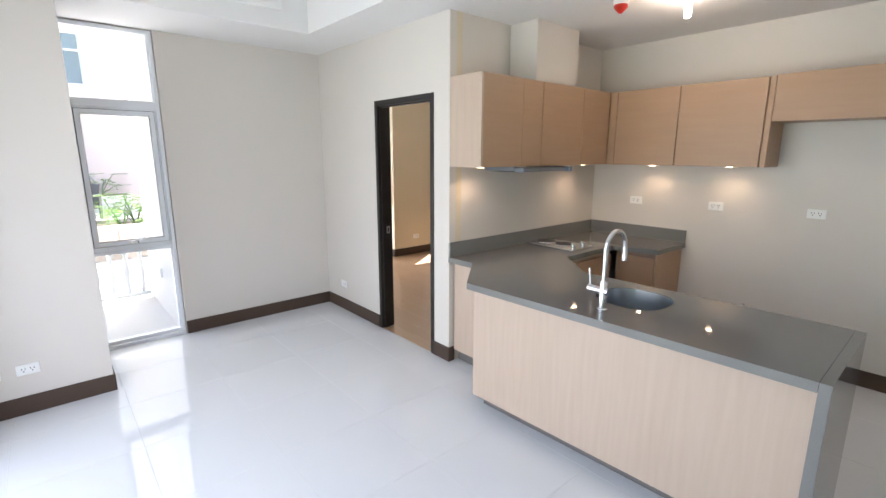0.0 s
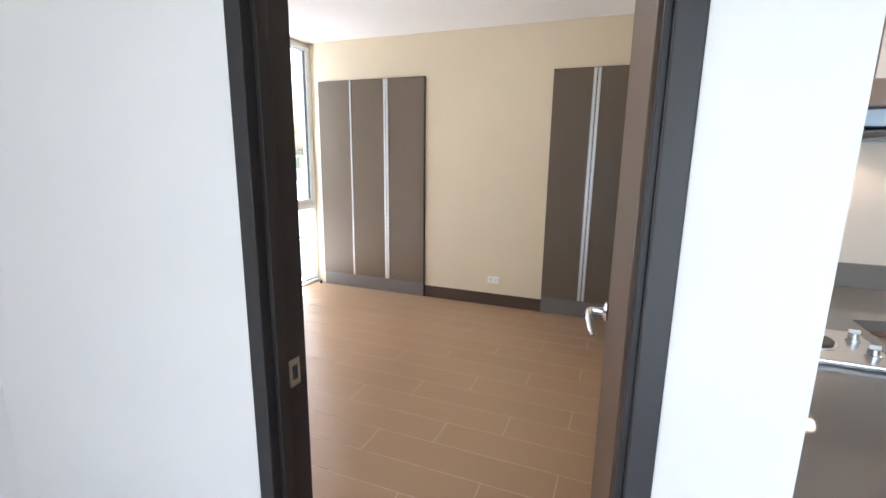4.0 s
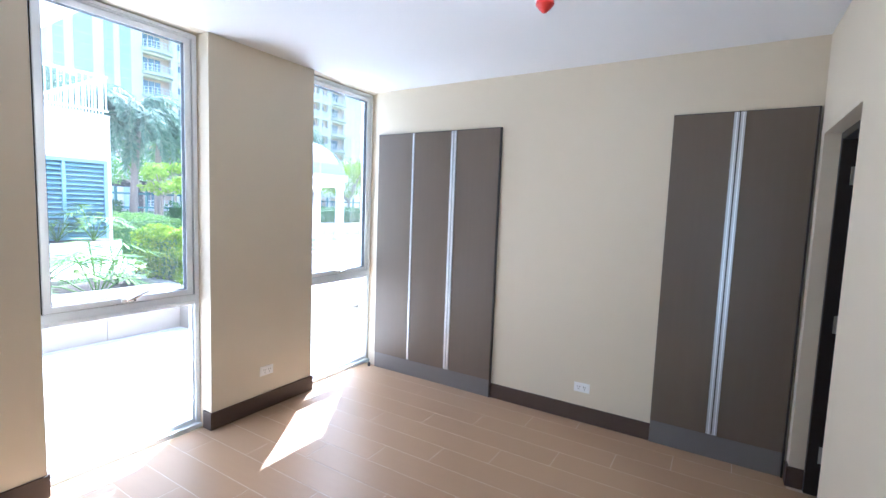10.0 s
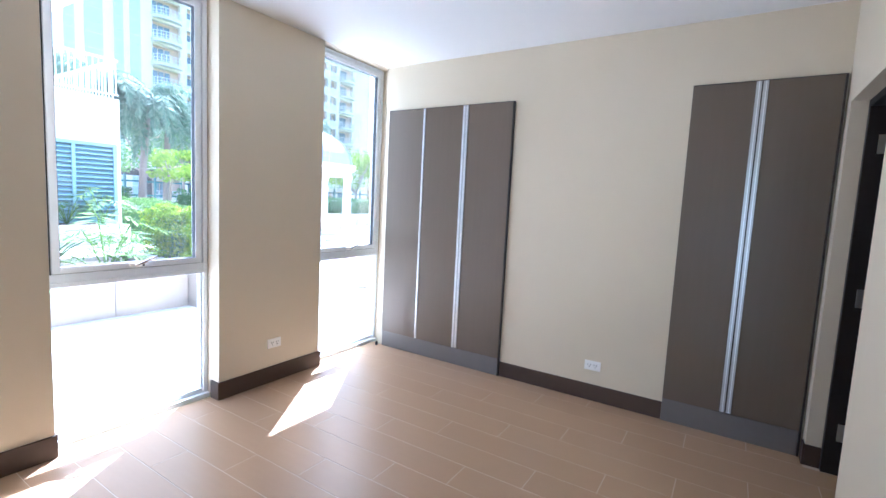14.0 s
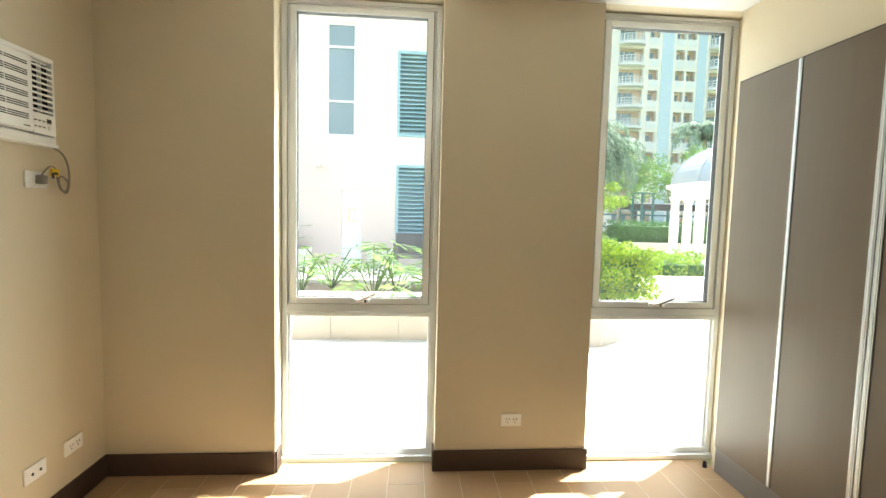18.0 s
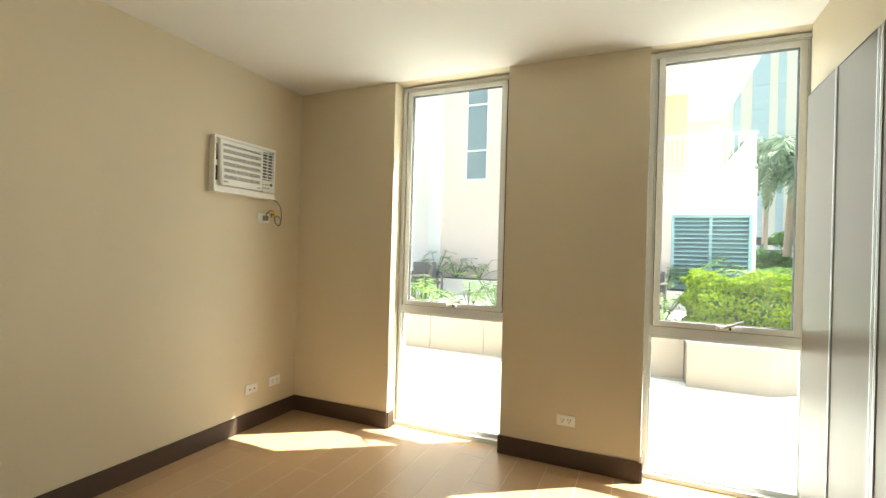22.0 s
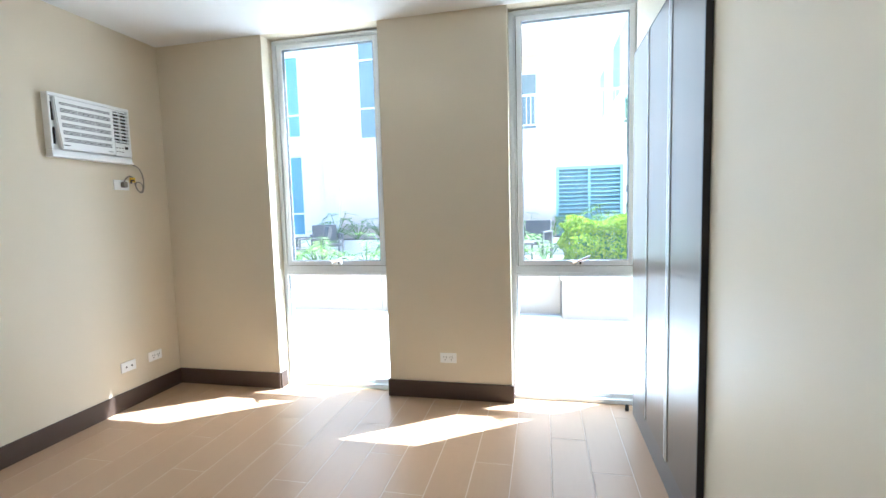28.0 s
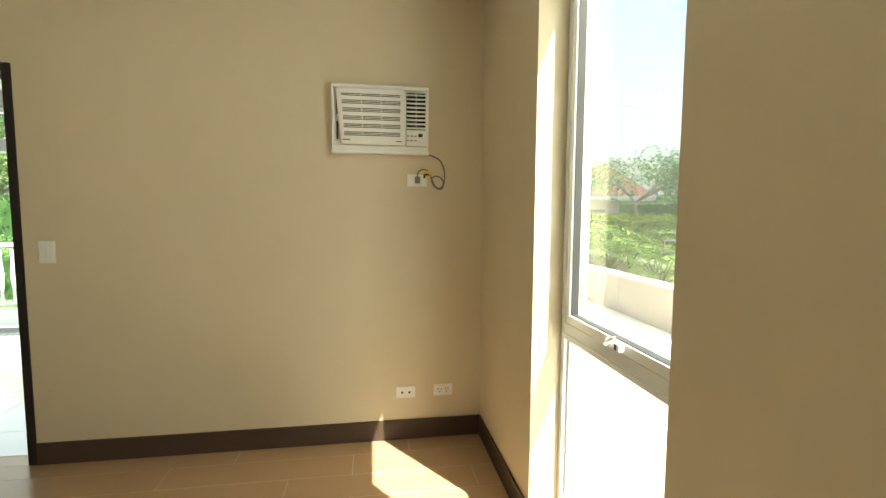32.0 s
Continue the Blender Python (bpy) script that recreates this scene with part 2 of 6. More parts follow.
SINKSTEEL = mat("brushed_sink_steel", (0.40, 0.43, 0.46), 0.28, 1.0, grain=0.15, scale=80, bump=0.02)
HOODSTEEL = mat("dull_blue_steel", (0.24, 0.28, 0.33), 0.42, 0.8, grain=0.12, scale=60)
IRON = mat("hob_plate", (0.035, 0.030, 0.027), 0.5, grain=0.3, scale=60, bump=0.1)
BRASS = mat("hinge_steel", (0.62, 0.60, 0.55), 0.35, 1.0, grain=0.1)
STUCCO = mat("peach_stucco", (0.72, 0.595, 0.525), 0.85, grain=0.10, scale=2, bump=0.2, bscale=60, big=0.10, bigscale=0.5)
# Peach made paler to put the distance haze into its colour
HAZED_PEACH = mat("pale_peach_stucco", (0.80, 0.71, 0.62), 0.85, grain=0.08, scale=2, bump=0.2, bscale=60, big=0.08, bigscale=0.3)
STUCCO_WHITE = mat("white_stucco", (0.72, 0.69, 0.66), 0.85, grain=0.10, scale=2, bump=0.2, bscale=60, big=0.08, bigscale=0.5)
WINGPAINT = mat("pinkish_white_stucco", (0.79, 0.705, 0.655), 0.85, grain=0.08, scale=2, bump=0.2, bscale=60, big=0.06, bigscale=0.4)
OCHRE = mat("ochre_stucco", (0.76, 0.57, 0.42), 0.85, grain=0.10, scale=2, bump=0.2, bscale=60, big=0.08)
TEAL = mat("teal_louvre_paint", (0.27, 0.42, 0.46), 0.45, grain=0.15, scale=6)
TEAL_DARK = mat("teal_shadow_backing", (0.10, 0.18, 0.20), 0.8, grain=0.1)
# Base colour lifted for distance haze and reflected sky
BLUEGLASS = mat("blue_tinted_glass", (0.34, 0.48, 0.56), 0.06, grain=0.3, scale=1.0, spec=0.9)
DEEPGLASS = mat("deep_blue_glass", (0.16, 0.32, 0.41), 0.06, grain=0.3, scale=1.0, spec=0.9)
# Band glass paled as well, aerial haze mixed into the colour
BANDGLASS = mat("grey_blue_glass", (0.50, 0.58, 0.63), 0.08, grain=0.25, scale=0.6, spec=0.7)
DARKGLASS = mat("grey_tinted_glass", (0.20, 0.25, 0.28), 0.08, grain=0.3, scale=1.0, spec=0.8)
WHITEMETAL = mat("white_painted_metal", (0.80, 0.80, 0.78), 0.4, grain=0.06)
PAVE = mat("pale_paving", (0.70, 0.67, 0.62), 0.75, grain=0.18, scale=3, bump=0.15, bscale=50, big=0.12)
STONE = mat("pinkish_granite", (0.42, 0.36, 0.30), 0.6, grain=0.5, scale=60, bump=0.1, big=0.2, vary=0.12)
CAPSTONE = mat("pale_capstone", (0.66, 0.62, 0.57), 0.6, grain=0.2, scale=20, bump=0.1)
SOIL = mat("soil", (0.07, 0.05, 0.035), 0.95, grain=0.5, scale=20, bump=0.6, bscale=30)
LAWN = mat("grass_ground", (0.10, 0.16, 0.045), 0.9, grain=0.5, scale=9, bump=0.6, bscale=90, big=0.3)
WICKER = mat("dark_wicker", (0.085, 0.08, 0.078), 0.65, grain=0.5, scale=120, bump=0.5, bscale=160)
BARK = mat("palm_bark", (0.26, 0.22, 0.18), 0.9, grain=0.4, scale=10, stretch=(1, 1, 6), bump=0.6, bscale=16)
DOME = mat("grey_dome", (0.33, 0.38, 0.42), 0.35, grain=0.15, scale=3)
FENCE = mat("dark_green_fence", (0.02, 0.10, 0.10), 0.5, grain=0.1)
ROOFTILE = mat("red_roof_tile", (0.47, 0.23, 0.16), 0.8, grain=0.3, scale=6, bump=0.2, vary=0.2)
L_HEDGE = leaf_mat("hedge_leaf", (0.10, 0.21, 0.010), (0.33, 0.42, 0.020))
L_PALM = leaf_mat("palm_leaf", (0.08, 0.15, 0.10), (0.22, 0.29, 0.20))
L_TREE = leaf_mat("tree_leaf", (0.065, 0.15, 0.035), (0.18, 0.29, 0.065))
L_YOUNG = leaf_mat("young_tree_leaf", (0.085, 0.20, 0.065), (0.20, 0.33, 0.13))
L_LIME = leaf_mat("lime_tree_leaf", (0.12, 0.22, 0.020), (0.30, 0.40, 0.045))
L_PHILO = leaf_mat("philodendron_leaf", (0.05, 0.13, 0.025), (0.17, 0.26, 0.045))
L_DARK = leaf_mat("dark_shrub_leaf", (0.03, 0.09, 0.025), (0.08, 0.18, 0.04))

# ---- helpers of this scene ----
ORG = {}


def smooth(me, angle=35):
    if len(me.polygons):
        me.shade_smooth()
        me.set_sharp_from_angle(angle=radians(angle))


def thing(name, at, label, category, group=""):
    ob = new(name)
    ob.location = at
    ob.empty_display_size = 0.1
    ORG[ob] = Vector(at)
    return tagged(ob, label, category, group)


def part(name, bm, material, parent, label="", round_=False):
    org = ORG[parent] if parent else Vector((0, 0, 0))
    for v in bm.verts:
        v.co -= org
    me = bpy.data.meshes.new(name)
    bm.to_mesh(me)
    bm.free()
    me.materials.append(material)
    if round_:
        smooth(me)
    ob = new(name, me)
    if parent:
        ob.parent = parent
        ORG[ob] = org
    else:
        ORG[ob] = Vector((0, 0, 0))
    if label:
        ob["label"] = label
    return ob


def single(name, bm, material, at, label, category, group="", round_=False):
    """A thing that is one mesh."""
    at = Vector(at)
    for v in bm.verts:
        v.co -= at
    me = bpy.data.meshes.new(name)
    bm.to_mesh(me)
    bm.free()
    me.materials.append(material)
    if round_:
        smooth(me)
    ob = new(name, me)
    ob.location = at
    ORG[ob] = at
    return tagged(ob, label, category, group)


def structure(name, bm, material, label, round_=False):
    ob = part(name, bm, material, None, label, round_)
    return tagged(ob, kind="structure")


def box(x0, x1, y0, y1, z0, z1, bevel=0.0, bm=None, seg=2):
    out = bm or bmesh.new()
    r = bmesh.ops.create_cube(out, size=1.0)
    for v in r["verts"]:
        v.co = Vector(((x0 + x1) / 2 + v.co.x * (x1 - x0), (y0 + y1) / 2 + v.co.y * (y1 - y0), (z0 + z1) / 2 + v.co.z * (z1 - z0)))
    if bevel:
        es = {e for v in r["verts"] for e in v.link_edges}
        bmesh.ops.bevel(out, geom=list(es), offset=bevel, segments=seg, affect="EDGES", profile=0.6)
    return out


def rod(p0, p1, r0, r1=None, n=12, bm=None, caps=True):
    """A tapered round bar between two points."""
    out = bm or bmesh.new()
    p0, p1 = Vector(p0), Vector(p1)
    r1 = r0 if r1 is None else r1
    q = (p1 - p0).to_track_quat("Z", "Y").to_matrix()
    rings = []
    for p, r in ((p0, r0), (p1, r1)):
        rings.append([out.verts.new(p + q @ Vector((r * math.cos(2 * math.pi * k / n), r * math.sin(2 * math.pi * k / n), 0))) for k in range(n)])
    for k in range(n):
        out.faces.new((rings[0][k], rings[0][(k + 1) % n], rings[1][(k + 1) % n], rings[1][k]))
    if caps:
        out.faces.new(rings[0][::-1])
        out.faces.new(rings[1])
    return out


def tube(points, r, n=10, bm=None, radii=None):
    """A round tube along points."""
    out = bm or bmesh.new()
    pts = [Vector(p) for p in points]
    rings = []
    up = Vector((0.13, 0.31, 0.94))
    for k, p in enumerate(pts):
        d = (pts[min(k + 1, len(pts) - 1)] - pts[max(k - 1, 0)]).normalized()
        a = d.cross(up)
        a = a.normalized() if a.length > 1e-4 else d.cross(Vector((1, 0, 0))).normalized()
        b = d.cross(a)
        rr = radii[k] if radii else r
        rings.append([out.verts.new(p + rr * (math.cos(2 * math.pi * j / n) * a + math.sin(2 * math.pi * j / n) * b)) for j in range(n)])
    for k in range(len(rings) - 1):
        for j in range(n):
            out.faces.new((rings[k][j], rings[k][(j + 1) % n], rings[k + 1][(j + 1) % n], rings[k + 1][j]))
    out.faces.new(rings[0][::-1])
    out.faces.new(rings[-1])
    return out


def lathe(profile, centre, n=24, axis="z", bm=None):
    """A turned shape from (radius, height) pairs."""
    out = bm or bmesh.new()
    c = Vector(centre)

    def place(r, h, a):
        u, v = r * math.cos(a), r * math.sin(a)
        return c + {"z": Vector((u, v, h)), "y": Vector((u, h, v)), "x": Vector((h, u, v))}[axis]
    rings = [[out.verts.new(place(r, h, 2 * math.pi * k / n)) for k in range(n)] if r > 1e-5 else [out.verts.new(place(0, h, 0))] for r, h in profile]
    for a, b in zip(rings, rings[1:]):
        for k in range(n):
            q = [a[k % len(a)], a[(k + 1) % len(a)], b[(k + 1) % len(b)], b[k % len(b)]]
            q = list(dict.fromkeys(q))
            if len(q) > 2:
                out.faces.new(q)
    for r in (rings[0], rings[-1]):
        if len(r) > 2:
            out.faces.new(r)
    bmesh.ops.recalc_face_normals(out, faces=out.faces[:])
    return out


def prism(outline, z0, z1, bevel=0.0, bm=None):
    """A flat slab from a plan outline."""
    out = bm or bmesh.new()
    low = [out.verts.new((x, y, z0)) for x, y in outline]
    f = out.faces.new(low)
    r = bmesh.ops.extrude_face_region(out, geom=[f])
    top = [v for v in r["geom"] if isinstance(v, bmesh.types.BMVert)]
    for v in top:
        v.co.z = z1
    bmesh.ops.recalc_face_normals(out, faces=out.faces[:])
    if bevel:
        es = [e for e in out.edges]
        bmesh.ops.bevel(out, geom=es, offset=bevel, segments=2, affect="EDGES")
    return out


def wall_x(x0, x1, y0, y1, z0, z1, holes):
    """A wall running along x (thickness y0..y1) with openings (xa, xb, za, zb)."""
    bm = bmesh.new()
    cuts = sorted({x0, x1, *[h[0] for h in holes], *[h[1] for h in holes]})
    for a, b in zip(cuts, cuts[1:]):
        hs = sorted([h for h in holes if h[0] <= a + 1e-6 and h[1] >= b - 1e-6], key=lambda h: h[2])
        z = z0
        for h in hs:
            if h[2] > z + 1e-6:
                box(a, b, y0, y1, z, h[2], bm=bm)
            z = h[3]
        if z < z1 - 1e-6:
            box(a, b, y0, y1, z, z1, bm=bm)
    return bm


def wall_y(y0, y1, x0, x1, z0, z1, holes):
    bm = wall_x(y0, y1, x0, x1, z0, z1, holes)
    for v in bm.verts:
        v.co.x, v.co.y = v.co.y, v.co.x
    bmesh.ops.reverse_faces(bm, faces=bm.faces[:])
    return bm

# ---- structure: the flat ----
XL, XB, XE, YN, YS, YK = 2.545, 2.67, 6.165, 6.275, 2.920, 2.750
W1, W2, DOOR, BATH = (3.580, 4.480), (5.370, 6.225), (2.935, 3.770), (5.21, 6.06)
YL, XC, YC, XW, XK = 4.840, 0.385, 3.995, 1.045, 4.600      # living room: north wall, jutting wall, window edge, kitchen wall

structure("wall_partition", wall_y(YK, 6.52, XL, 2.61, -0.1, 2.95, [(DOOR[0], DOOR[1], -0.1, 2.16)]), PAINT_COOL_LIT, "living room wall with a doorway, paint whitened for cool light")
structure("wall_bedroom_west", wall_y(YK, 6.52, 2.61, XB, -0.1, 2.95, [(DOOR[0], DOOR[1], -0.1, 2.16)]), PAINT, "warm beige painted bedroom wall with a doorway")
structure("wall_south", wall_x(XB, XE, YK + 0.06, YS, -0.1, 2.95, [(BATH[0], BATH[1], -0.1, 2.090)]), PAINT, "warm off-white painted wall beside the bathroom doorway")
bm = box(XE, 6.32, 0.8, YN, -0.1, 2.95)
box(W2[1], 6.32, YN, 6.52, -0.1, 2.95, bm=bm)
structure("wall_east", bm, PAINT, "warm off-white painted wall behind the wardrobes")
structure("wall_north", wall_x(XB, W2[1], YN, 6.52, -0.1, 2.95, [(*W1, -0.1, 2.665), (*W2, -0.1, 2.665)]), PAINT,
          "warm off-white painted window wall with a pier between two tall windows")
structure("wall_hood", wall_x(XB, XE, YK, YK + 0.06, -0.1, 3.05, [(BATH[0], BATH[1], -0.1, 2.090)]), PAINT_COOL_LIT, "off-white kitchen wall behind the hob")
structure("wall_kitchen", box(XK, 4.72, -1.8, YK, -0.1, 3.05), PAINT_COOL_LIT, "off-white kitchen wall with three sockets")
structure("wall_living_north", box(XW, XL, YL, 5.02, -0.1, 3.05), PAINT_COOL_LIT, "off-white living room wall beside the tall window")
structure("wall_column", box(-0.62, XC, YC, 5.02, -0.1, 3.05), PAINT_COOL_LIT, "off-white living room wall that juts out beside the window")
structure("wall_window_head", box(XC, XW, YL, 5.02, 2.71, 3.05), PAINT_COOL_LIT, "white strip of wall above the living room window")
structure("wall_west", wall_y(-1.8, YC, -0.62, -0.42, -0.1, 3.05, [(-1.3, 3.5, -0.1, 2.55)]), PAINT_COOL_LIT, "off-white wall with the balcony door")
structure("wall_living_south", box(-0.42, XK, -1.8, -1.6, -0.1, 3.05), PAINT_COOL_LIT, "plain off-white wall")
structure("wall_bath_south", box(4.72, XE, 0.8, 0.92, -0.1, 2.7), PAINT, "plain bathroom wall")

structure("ceiling_bedroom", box(XB, XE, YS, YN, 2.665, 2.90), CEIL, "flat white painted ceiling")
structure("ceiling_bath", box(4.72, XE, 0.92, YK, 2.45, 2.6), CEIL, "flat white painted ceiling")
bm = box(2.09, XK, -1.6, YK, 2.71, 3.0)
box(2.09, XL, YK, YL, 2.71, 3.0, bm=bm)
box(XC, 2.09, 4.08, YL, 2.71, 3.0, bm=bm)
box(-0.42, XC, 3.70, YC, 2.71, 3.0, bm=bm)
box(-0.42, 0.0, -1.6, 3.70, 2.71, 3.0, bm=bm)
box(0.0, 2.09, -1.6, -1.2, 2.71, 3.0, bm=bm)
structure("ceiling_living_soffit", bm, CEIL, "white lowered ceiling border round a raised tray")
structure("ceiling_living_tray", box(-0.42, XK, -1.6, YL, 3.0, 3.12), CEIL, "white raised tray of the ceiling")



def living_bed():
    bm = box(-0.42, XL - 0.001, -1.6, 4.90, -0.10, -0.0009)
    return box(XL - 0.001, XK, -1.6, YK, -0.10, -0.0009, bm=bm)


# floors: a bed of grout, the tiles lie on it as pieces (built last)
floor_bed = structure("floor_bedroom", box(XL, XE, YK + 0.002, 6.37, -0.10, -0.0009), PLANK_GROUT, "tan wood-look porcelain planks laid in staggered rows")
floor_liv = structure("floor_living", living_bed(), TILE_GROUT, "glossy white porcelain floor tiles")
structure("floor_bath", box(4.72, XE, 0.92, YK, -0.10, -0.004), TILE_GROUT, "pale grey bathroom floor")

# baseboards
BH, BT = 0.124, 0.012


def board(x0, x1, y0, y1):
    bm = box(x0, x1, y0, y1, 0.0, BH, 0.003)
    return structure("baseboard", bm, BASE, "dark brown tile baseboard")


board(XB, XB + BT, DOOR[1] + 0.002, YN)
board(XB + BT, W1[0], YN - BT, YN)
board(W1[0], W1[0] + BT, YN, 6.36)
board(W1[1], W2[0], YN - BT, YN)
board(W1[1] - BT, W1[1], YN - BT, 6.36)
board(W2[0], W2[0] + BT, YN - BT, 6.36)
board(XE - BT, XE, 3.702, 4.948)
board(3.60, BATH[0], YS, YS + BT)
board(XB, 3.60, YS, YS + BT)
board(BATH[1] - BT, XE - 0.04, YS, YS + BT)
board(BATH[1] - BT, BATH[1], YS - 0.074, YS)
board(BATH[0], BATH[0] + BT, YS - 0.074, YS)
board(XL - BT, XL, DOOR[1] + 0.002, YL - BT)
board(XW, XL, YL - BT, YL)
board(XL - BT, XL, YK, DOOR[0] - 0.002)
board(XL - BT, 2.60, YK - BT, YK)
board(-0.42, XC, YC - BT, YC)
board(XC, XC + BT, YC - BT, 4.88)
board(XK - BT, XK, -1.6, 1.66)

# ---- windows ----


def tall_window(name, x0, x1, y, bars, sash, z1, label):
    """An aluminium window from the floor up: frame, level bars, an awning sash with its handle, and panes."""
    w = thing(name, ((x0 + x1) / 2, y, 0), label, "window")
    w["kind"] = "structure"
    d0, d1, f = y - 0.03, y + 0.035, 0.032
    bm = box(x0 + 0.002, x0 + f, d0, d1, 0.0, z1, 0.003)
    part("stile", bm, ALU, w)
    part("stile", box(x1 - f, x1 - 0.002, d0, d1, 0.0, z1, 0.003), ALU, w)
    part("stile_lip", box(x0 + f, x0 + f + 0.014, d0 + 0.018, d1 - 0.012, 0.0, z1, 0.002), ALU, w)
    part("stile_lip", box(x1 - f - 0.014, x1 - f, d0 + 0.018, d1 - 0.012, 0.0, z1, 0.002), ALU, w)
    part("head", box(x0 + f, x1 - f, d0, d1, z1 - f, z1, 0.003), ALU, w)
    part("head_lip", box(x0 + f, x1 - f, d0 - 0.012, d0, z1 - 0.022, z1 - 0.002, 0.002), ALU, w)
    part("threshold", box(x0 + 0.004, x1 - 0.004, d0 - 0.025, d1, 0.0, 0.030, 0.003), ALU, w)
    part("bottom_rail", box(x0 + f, x1 - f, d0 + 0.006, d1 - 0.006, 0.030, 0.062, 0.003), ALU, w)
    for z0, zz in bars:
        part("transom", box(x0 + f, x1 - f, d0, d1, z0, zz, 0.003), ALU, w)
        part("transom_lip", box(x0 + f, x1 - f, d0 - 0.012, d0, z0 + 0.012, z0 + 0.028, 0.002), ALU, w)
    edges = [0.062] + [v for b in bars for v in b] + [z1 - f]
    for k in range(0, len(edges), 2):
        a, b = edges[k], edges[k + 1]
        inset = f + 0.014
        if k // 2 == sash:
            s, g = 0.036, 0.004
            sx0, sx1, sz0, sz1 = x0 + inset + g, x1 - inset - g, a + g, b - g
            frame_ = part("sash", box(sx0, sx0 + s, d0 - 0.004, d1 - 0.02, sz0, sz1, 0.003), ALU, w)
            for q in ((sx1 - s, sx1, sz0, sz1), (sx0 + s, sx1 - s, sz1 - s, sz1), (sx0 + s, sx1 - s, sz0, sz0 + s)):
                part("sash_bar", box(q[0], q[1], d0 - 0.004, d1 - 0.02, q[2], q[3], 0.003), ALU, frame_)
            for q in ((sx0 + s, sx0 + s + 0.003, sz0 + s, sz1 - s), (sx1 - s - 0.003, sx1 - s, sz0 + s, sz1 - s),
                      (sx0 + s, sx1 - s, sz1 - s - 0.003, sz1 - s), (sx0 + s, sx1 - s, sz0 + s, sz0 + s + 0.003)):
                part("gasket", box(q[0], q[1], d0 + 0.002, d1 - 0.03, q[2], q[3]), GASKET, frame_)
            for q in ((sx0 - g, sx0, sz0, sz1), (sx1, sx1 + g, sz0, sz1), (sx0 - g, sx1 + g, sz0 - g, sz0), (sx0 - g, sx1 + g, sz1, sz1 + g)):
                part("gasket", box(q[0], q[1], d0 + 0.012, d1 - 0.03, q[2], q[3]), GASKET, frame_)
            p = part("pane", box(sx0 + s, sx1 - s, y - 0.003, y + 0.003, sz0 + s, sz1 - s), GLASS, w, "clear glass pane")
            cx = (x0 + x1) / 2 + 0.01
            hb = part("handle_base", box(cx - 0.045, cx + 0.045, d0 - 0.026, d0 - 0.004, sz0 + 0.008, sz0 + 0.036, 0.006), WHITE, w, "white plastic handle base")
            part("slot", box(cx + 0.018, cx + 0.030, d0 - 0.0275, d0 - 0.024, sz0 + 0.012, sz0 + 0.032), BLACK, hb)
            part("lever", tube([(cx - 0.02, d0 - 0.03, sz0 + 0.022), (cx + 0.0, d0 - 0.045, sz0 + 0.03), (cx + 0.05, d0 - 0.06, sz0 + 0.055),
                                (cx + 0.085, d0 - 0.065, sz0 + 0.072)], 0.008, radii=[0.011, 0.010, 0.008, 0.006]), CHROME, hb, "chrome lever", True)
        else:
            p = part("pane", box(x0 + inset, x1 - inset, y - 0.003, y + 0.003, a, b), GLASS, w, "clear glass pane")
        p.visible_shadow = False
    return w


tall_window("window_1", *W1, 6.435, [(0.875, 0.945)], 1, 2.66, "tall narrow aluminium window with an awning sash above a fixed pane")
tall_window("window_2", W2[0], W2[1], 6.41, [(0.875, 0.945)], 1, 2.66, "tall narrow aluminium window beside the grey wardrobe")
tall_window("window_3", XC + 0.004, XW - 0.004, 4.90, [(0.84, 0.91), (2.05, 2.13)], 1, 2.705, "very tall three-part aluminium window in the living room")

# a black rubber door stop in the corner of the window by the wardrobe
single("door_stop", lathe([(0.013, 0), (0.013, 0.012), (0.010, 0.034), (0.006, 0.038)], (6.118, 6.268, 0), 16), BLACK, (6.118, 6.268, 0),
       "small black rubber stop on the floor by the window", "door stop", round_=True)

# balcony door of the living room
bd = thing("door_2", (-0.5, 1.55, 0), "white aluminium sliding glass door to the balcony", "door")
bd["kind"] = "structure"
for a, b in ((-1.298, -1.24), (-0.13, -0.06), (1.065, 1.135), (2.26, 2.33), (3.44, 3.498)):
    part("stile", box(-0.54, -0.48, a, b, 0.0, 2.54, 0.003), ALU, bd)
part("head", box(-0.55, -0.47, -1.238, 3.438, 2.48, 2.54, 0.003), ALU, bd)
part("bottom_rail", box(-0.55, -0.47, -1.238, 3.438, 0.0, 0.05, 0.003), ALU, bd)
part("transom", box(-0.538, -0.482, -1.238, 3.438, 2.05, 2.19, 0.003), ALU, bd)
for a, b in ((-1.238, -0.132), (-0.058, 1.063), (1.137, 2.258), (2.332, 3.438)):
    for z0, z1 in ((0.05, 2.05), (2.19, 2.48)):
        p = part("pane", box(-0.513, -0.507, a, b, z0, z1), GLASS, bd, "clear glass pane")
        p.visible_shadow = False

# ---- door frames and doors ----
df = thing("door_frame", ((XL + XB) / 2, 3.36, 0), "near-black wooden door frame with a steel strike plate", "door frame")
y0, y1 = DOOR
for a, b in ((y0 + 0.001, y0 + 0.042), (y1 - 0.042, y1 - 0.001)):
    part("jamb", box(XL - 0.008, XB + 0.008, a, b, 0.0, 2.159, 0.003), FRAME, df)
part("head", box(XL - 0.008, XB + 0.008, y0 + 0.042, y1 - 0.042, 2.112, 2.159, 0.003), FRAME, df)
part("stop", box(XL + 0.02, XL + 0.055, y0 + 0.042, y0 + 0.054, 0.0, 2.112, 0.002), FRAME, df)
part("stop", box(XL + 0.02, XL + 0.055, y1 - 0.054, y1 - 0.042, 0.0, 2.112, 0.002), FRAME, df)
